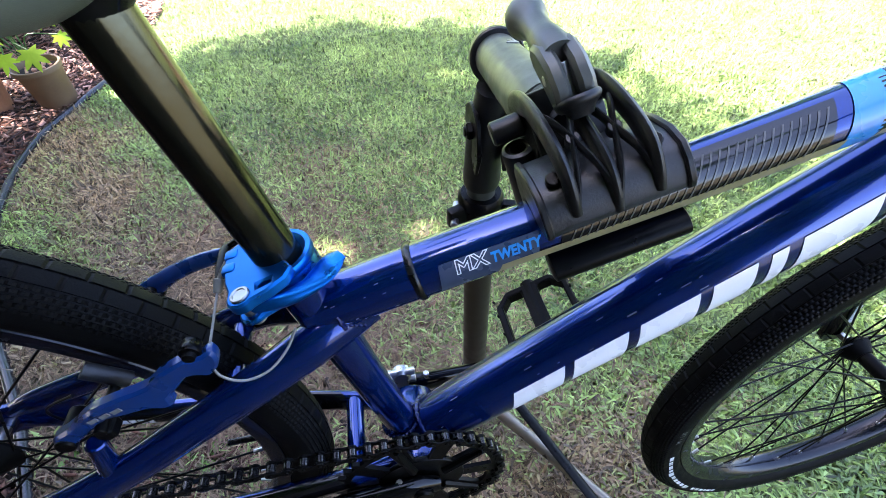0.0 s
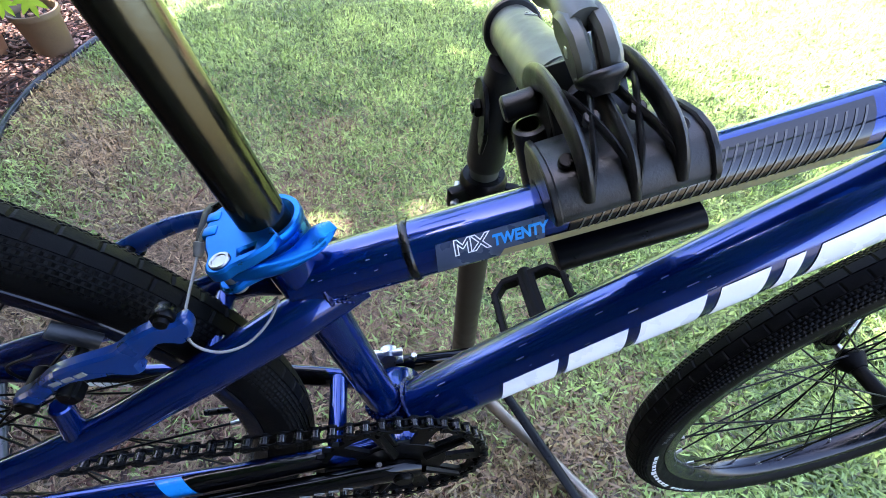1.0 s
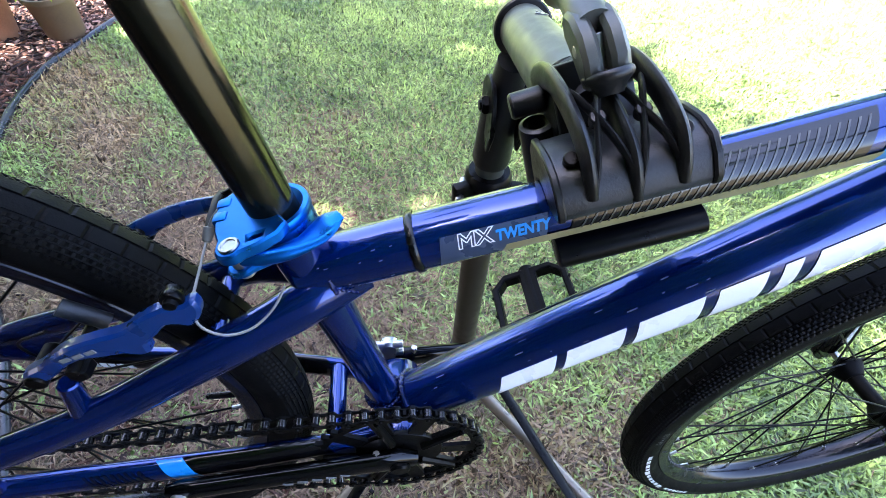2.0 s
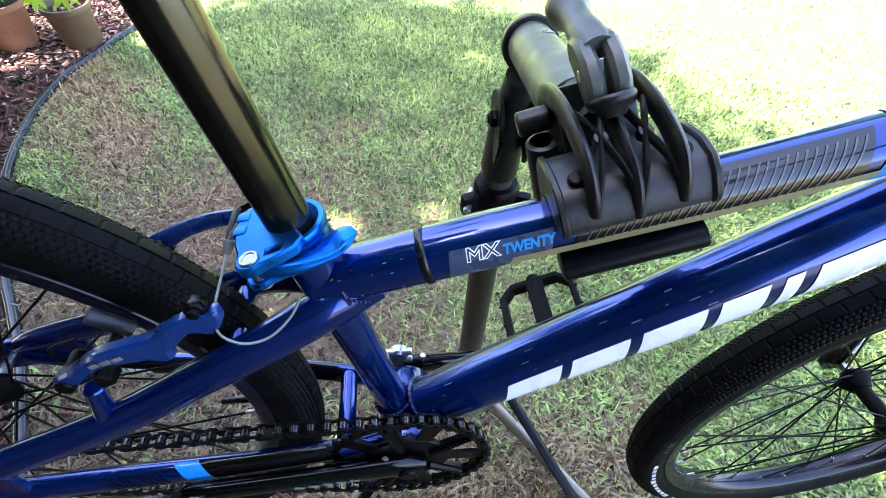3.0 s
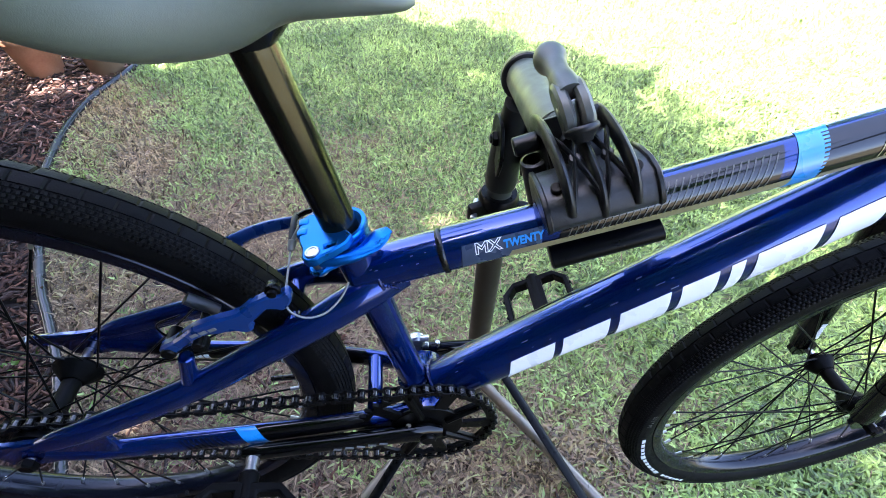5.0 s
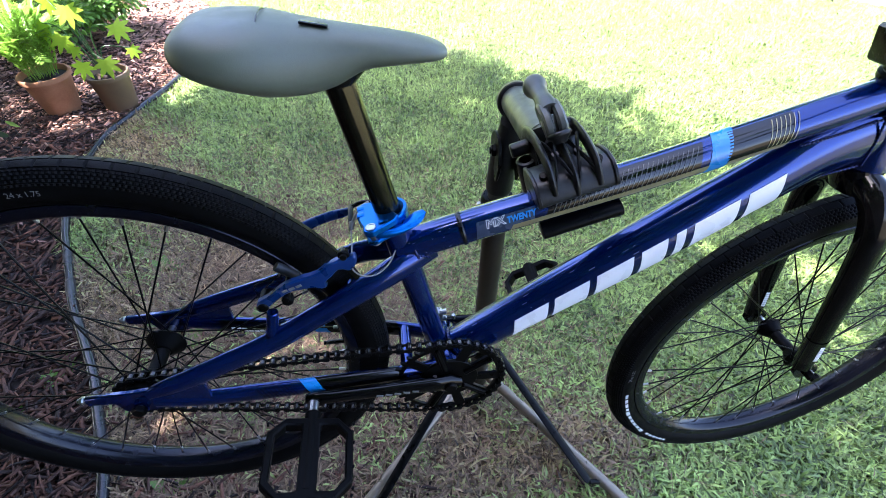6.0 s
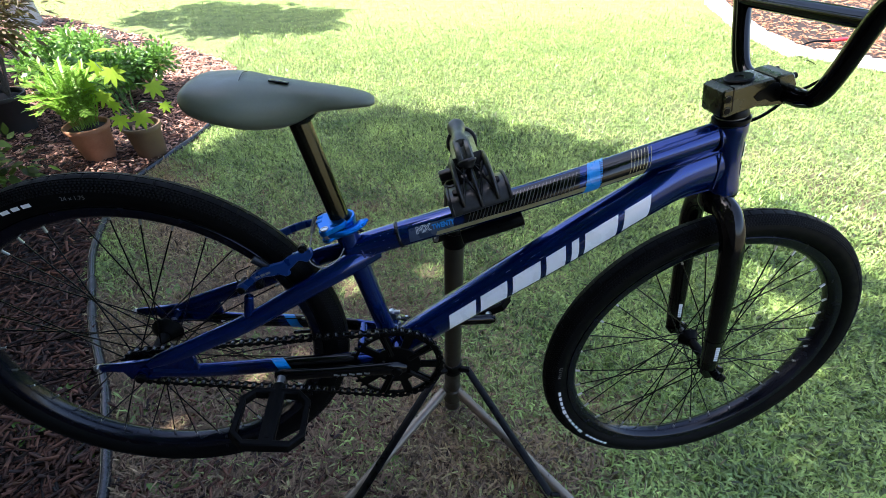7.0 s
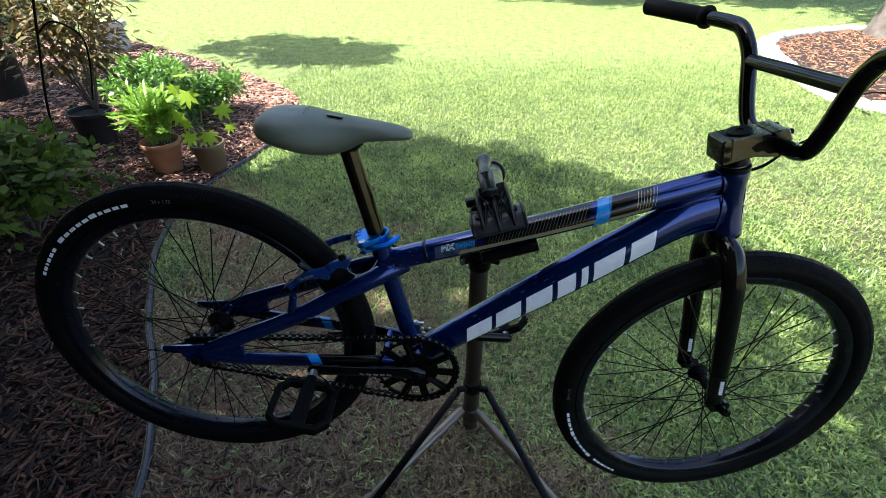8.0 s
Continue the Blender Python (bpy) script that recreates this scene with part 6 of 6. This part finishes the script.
def patchy(x, y):
    """Fewer blades where the turf is worn, round the stand and towards the bed."""
    wave = 0.5 + 0.25 * np.sin(3.1 * x + 1.7 * y) + 0.25 * np.sin(5.3 * y - 2.3 * x + 1)
    thin = np.clip(0.42 + 0.6 * x + 0.42 * (y - 0.3) + 0.5 * (wave - 0.5), 0.12, 1)
    thin = np.where((x < -0.85) & (y > 0.6), thin + 0.3, thin)
    rim = np.minimum(np.minimum((3.6 - x) / 1.2, (y + 1.9) / 1.0), 1)
    # shade-coloured blades give way to the sunlit copy as sunny() rises
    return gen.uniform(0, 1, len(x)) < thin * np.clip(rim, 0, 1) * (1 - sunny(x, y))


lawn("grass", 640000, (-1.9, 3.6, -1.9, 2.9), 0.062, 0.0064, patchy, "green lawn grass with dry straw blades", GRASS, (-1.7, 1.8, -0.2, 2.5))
lawn("grass", 210000, (-1.7, 4.6, 0.4, 5.2), 0.048, 0.0058, lambda x, y: gen.uniform(0, 1, len(x)) < np.clip((5.2 - y) / 1.5, 0, 1) * sunny(x, y), "sunlit yellow-green lawn grass", SUNLIT_GRASS)
lawn("grass", 95000, (-6.0, 9.0, 3.6, 13.0), 0.04, 0.008, lambda x, y: gen.uniform(0, 1, len(x)) < np.clip((y - 3.6) / 1.5, 0, 1), "far sunlit lawn grass", SUNLIT_GRASS)
# dead stems and thatch lying flat round the stand
n = 52000
x, y = gen.normal(-0.48, 0.5, n), gen.normal(0.5, 0.6, n)
k = ~inside(bed_arr, x, y)
x, y = x[k], y[k]
n = len(x)
v, f = blades(x, y, gen.uniform(0.025, 0.075, n), gen.uniform(0.0014, 0.0034, n), gen.uniform(0.8, 1.0, n))
v[:, 2] += np.repeat(gen.uniform(0.001, 0.012, n), 4)
STRAW = material("dead_straw", (0.2, 0.13, 0.075), 0.8, 0, 0, 0.3, 8, 0, per_island=0.55)
stuff("dry_thatch", v, f, STRAW, "dry brown grass stems lying on the soil", "dry grass")


def chips(name, n, pick, length, width, mat, label):
    """Splinters of bark lying at all angles."""
    x, y = pick(n)
    n = len(x)
    a = gen.uniform(0, 2 * np.pi, n)
    tilt = gen.normal(0, 0.2, n)
    ln, wd, th = gen.uniform(0.15, 1.2, n) ** 1.6 * length, gen.uniform(0.5, 1.3, n) * width, gen.uniform(0.002, 0.006, n)
    d = np.stack([np.cos(a) * np.cos(tilt), np.sin(a) * np.cos(tilt), np.sin(tilt)], -1)
    s = np.stack([-np.sin(a), np.cos(a), gen.normal(0, 0.3, n)], -1)
    c = np.stack([x, y, gen.uniform(0.008, 0.03, n)], -1)
    up = np.array((0, 0, 1.0))
    v = []
    for sx, sy, sz, taper in ((-1, -1, 0, 0.6), (-1, 1, 0, 0.5), (1, 1, 0, 0.35), (1, -1, 0, 0.5), (-0.85, -0.8, 1, 0.6), (-0.8, 0.8, 1, 0.5), (0.7, 0.7, 1, 0.35), (0.8, -0.8, 1, 0.5)):
        v.append(c + d * (sx * ln / 2)[:, None] + s * (sy * wd * taper)[:, None] + up * (sz * th)[:, None])
    v = np.stack(v, 1).reshape(-1, 3)
    k = np.arange(n)[:, None] * 8
    f = np.concatenate([k + q for q in ((4, 5, 6, 7), (1, 2, 6, 5), (3, 0, 4, 7))], 1).reshape(-1, 4)
    return stuff(name, v, f, mat, label, "bark mulch")


def in_left(x0, x1, y0, y1, near=1.0):
    def pick(n):
        x, y = x1 - (x1 - x0) * gen.uniform(0, 1, n) ** near, gen.uniform(y0, y1, n) + gen.normal(0, 0.3, n)
        k = inside(bed_arr, x, y)
        return x[k], y[k]
    return pick


def in_ring(n):
    x, y = gen.uniform(3.2, 8.5, n), gen.uniform(2.4, 7.0, n)
    k = inside(ring_arr, x, y)
    return x[k], y[k]


# dark chips cover the shaded bed, the pale copy where the sun falls
chips("mulch_chips", 64000, in_left(-5.2, -0.8, -1.3, 2.8, 2.4), 0.066, 0.0085, SHADED_CHIP, "shredded dark brown bark mulch")
chips("mulch_chips", 18000, in_left(-6.2, -0.9, 2.6, 6.6), 0.08, 0.014, SUNLIT_CHIP, "sunlit pale bark mulch")
chips("mulch_chips", 9000, in_left(-2.5, -0.95, 1.9, 4.3), 0.045, 0.0085, SUNLIT_CHIP, "sunlit pale bark mulch beside the pots")
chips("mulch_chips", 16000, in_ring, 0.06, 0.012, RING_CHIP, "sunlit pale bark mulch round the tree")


def stray(n):
    x, y = gen.normal(-0.65, 0.32, n), gen.normal(0.1, 0.3, n)
    k = ~inside(bed_arr, x, y)
    return x[k], y[k]


chips("stray_chips", 3000, stray, 0.05, 0.007, SHADED_CHIP, "stray bark chips lying on the thin lawn")

# fallen leaves
rng = random.Random(33)
fallen = []
for k in range(1500):
    x, y = rng.gauss(-0.35, 0.55), rng.gauss(0.3, 0.4)
    if y < -0.9 or in_bed(x, y):
        continue
    a = rng.uniform(0, 6.283)
    s = rng.uniform(0.5, 1.3)
    fallen.append((Vector((x, y, rng.uniform(0.008, 0.022))), Vector((math.cos(a), math.sin(a), rng.uniform(-0.1, 0.35))), Vector((rng.uniform(-0.5, 0.5), rng.uniform(-0.5, 0.5), 1)), 0.03 * s, 0.016 * s))
v, f = leaf_mesh(fallen, OVAL, 0.4)
FALLEN = material("fallen_leaf", (0.11, 0.06, 0.032), 0.75, 0, 0, 0.3, 10, 0, per_island=0.6, other=(0.2, 0.12, 0.07))
tagged(raw_mesh("fallen_leaves", v, f, FALLEN), "dry brown leaves scattered on thin turf", "fallen leaves", kind="stuff")

# small weeds in the thin turf and the bed
rng = random.Random(21)
for x, y, s in ((-0.93, 0.37, 1.1), (-0.87, 0.35, 0.8), (-1.18, 0.5, 0.8), (-0.71, 0.18, 0.9), (-0.75, 0.34, 0.7), (-0.19, 0.09, 1.0), (-0.62, 0.3, 1.1), (-0.7, 0.16, 1.0), (-0.78, 0.1, 0.9), (-0.86, 0.55, 1.2), (-0.93, 0.62, 1.0), (-1.25, 0.33, 1.0), (-1.2, 0.45, 0.9), (-1.06, 0.24, 0.8), (-0.62, 0.62, 1.0), (-0.8, 0.4, 1.0), (-1.9, 1.05, 1.1), (-1.75, 0.7, 0.8), (-0.25, 0.6, 0.8), (-1.0, 0.85, 1.2)):
    lv = []
    for k in range(rng.randrange(6, 11)):
        a = rng.uniform(0, 6.283)
        lv.append((Vector((0, 0, 0.012)), Vector((math.cos(a), math.sin(a), rng.uniform(0.0, 0.5))), Vector((0, 0, 1)), rng.uniform(0.035, 0.065) * s, rng.uniform(0.025, 0.042) * s))
    v, f = leaf_mesh(lv, OVAL, rooted=True)
    w = raw_mesh("weed", v, f, SHRUB_LEAF)
    w.location = (x, y, 0.0)
    tagged(w, "small green broad-leaved weed in thin turf", "weed", "weeds in the lawn")
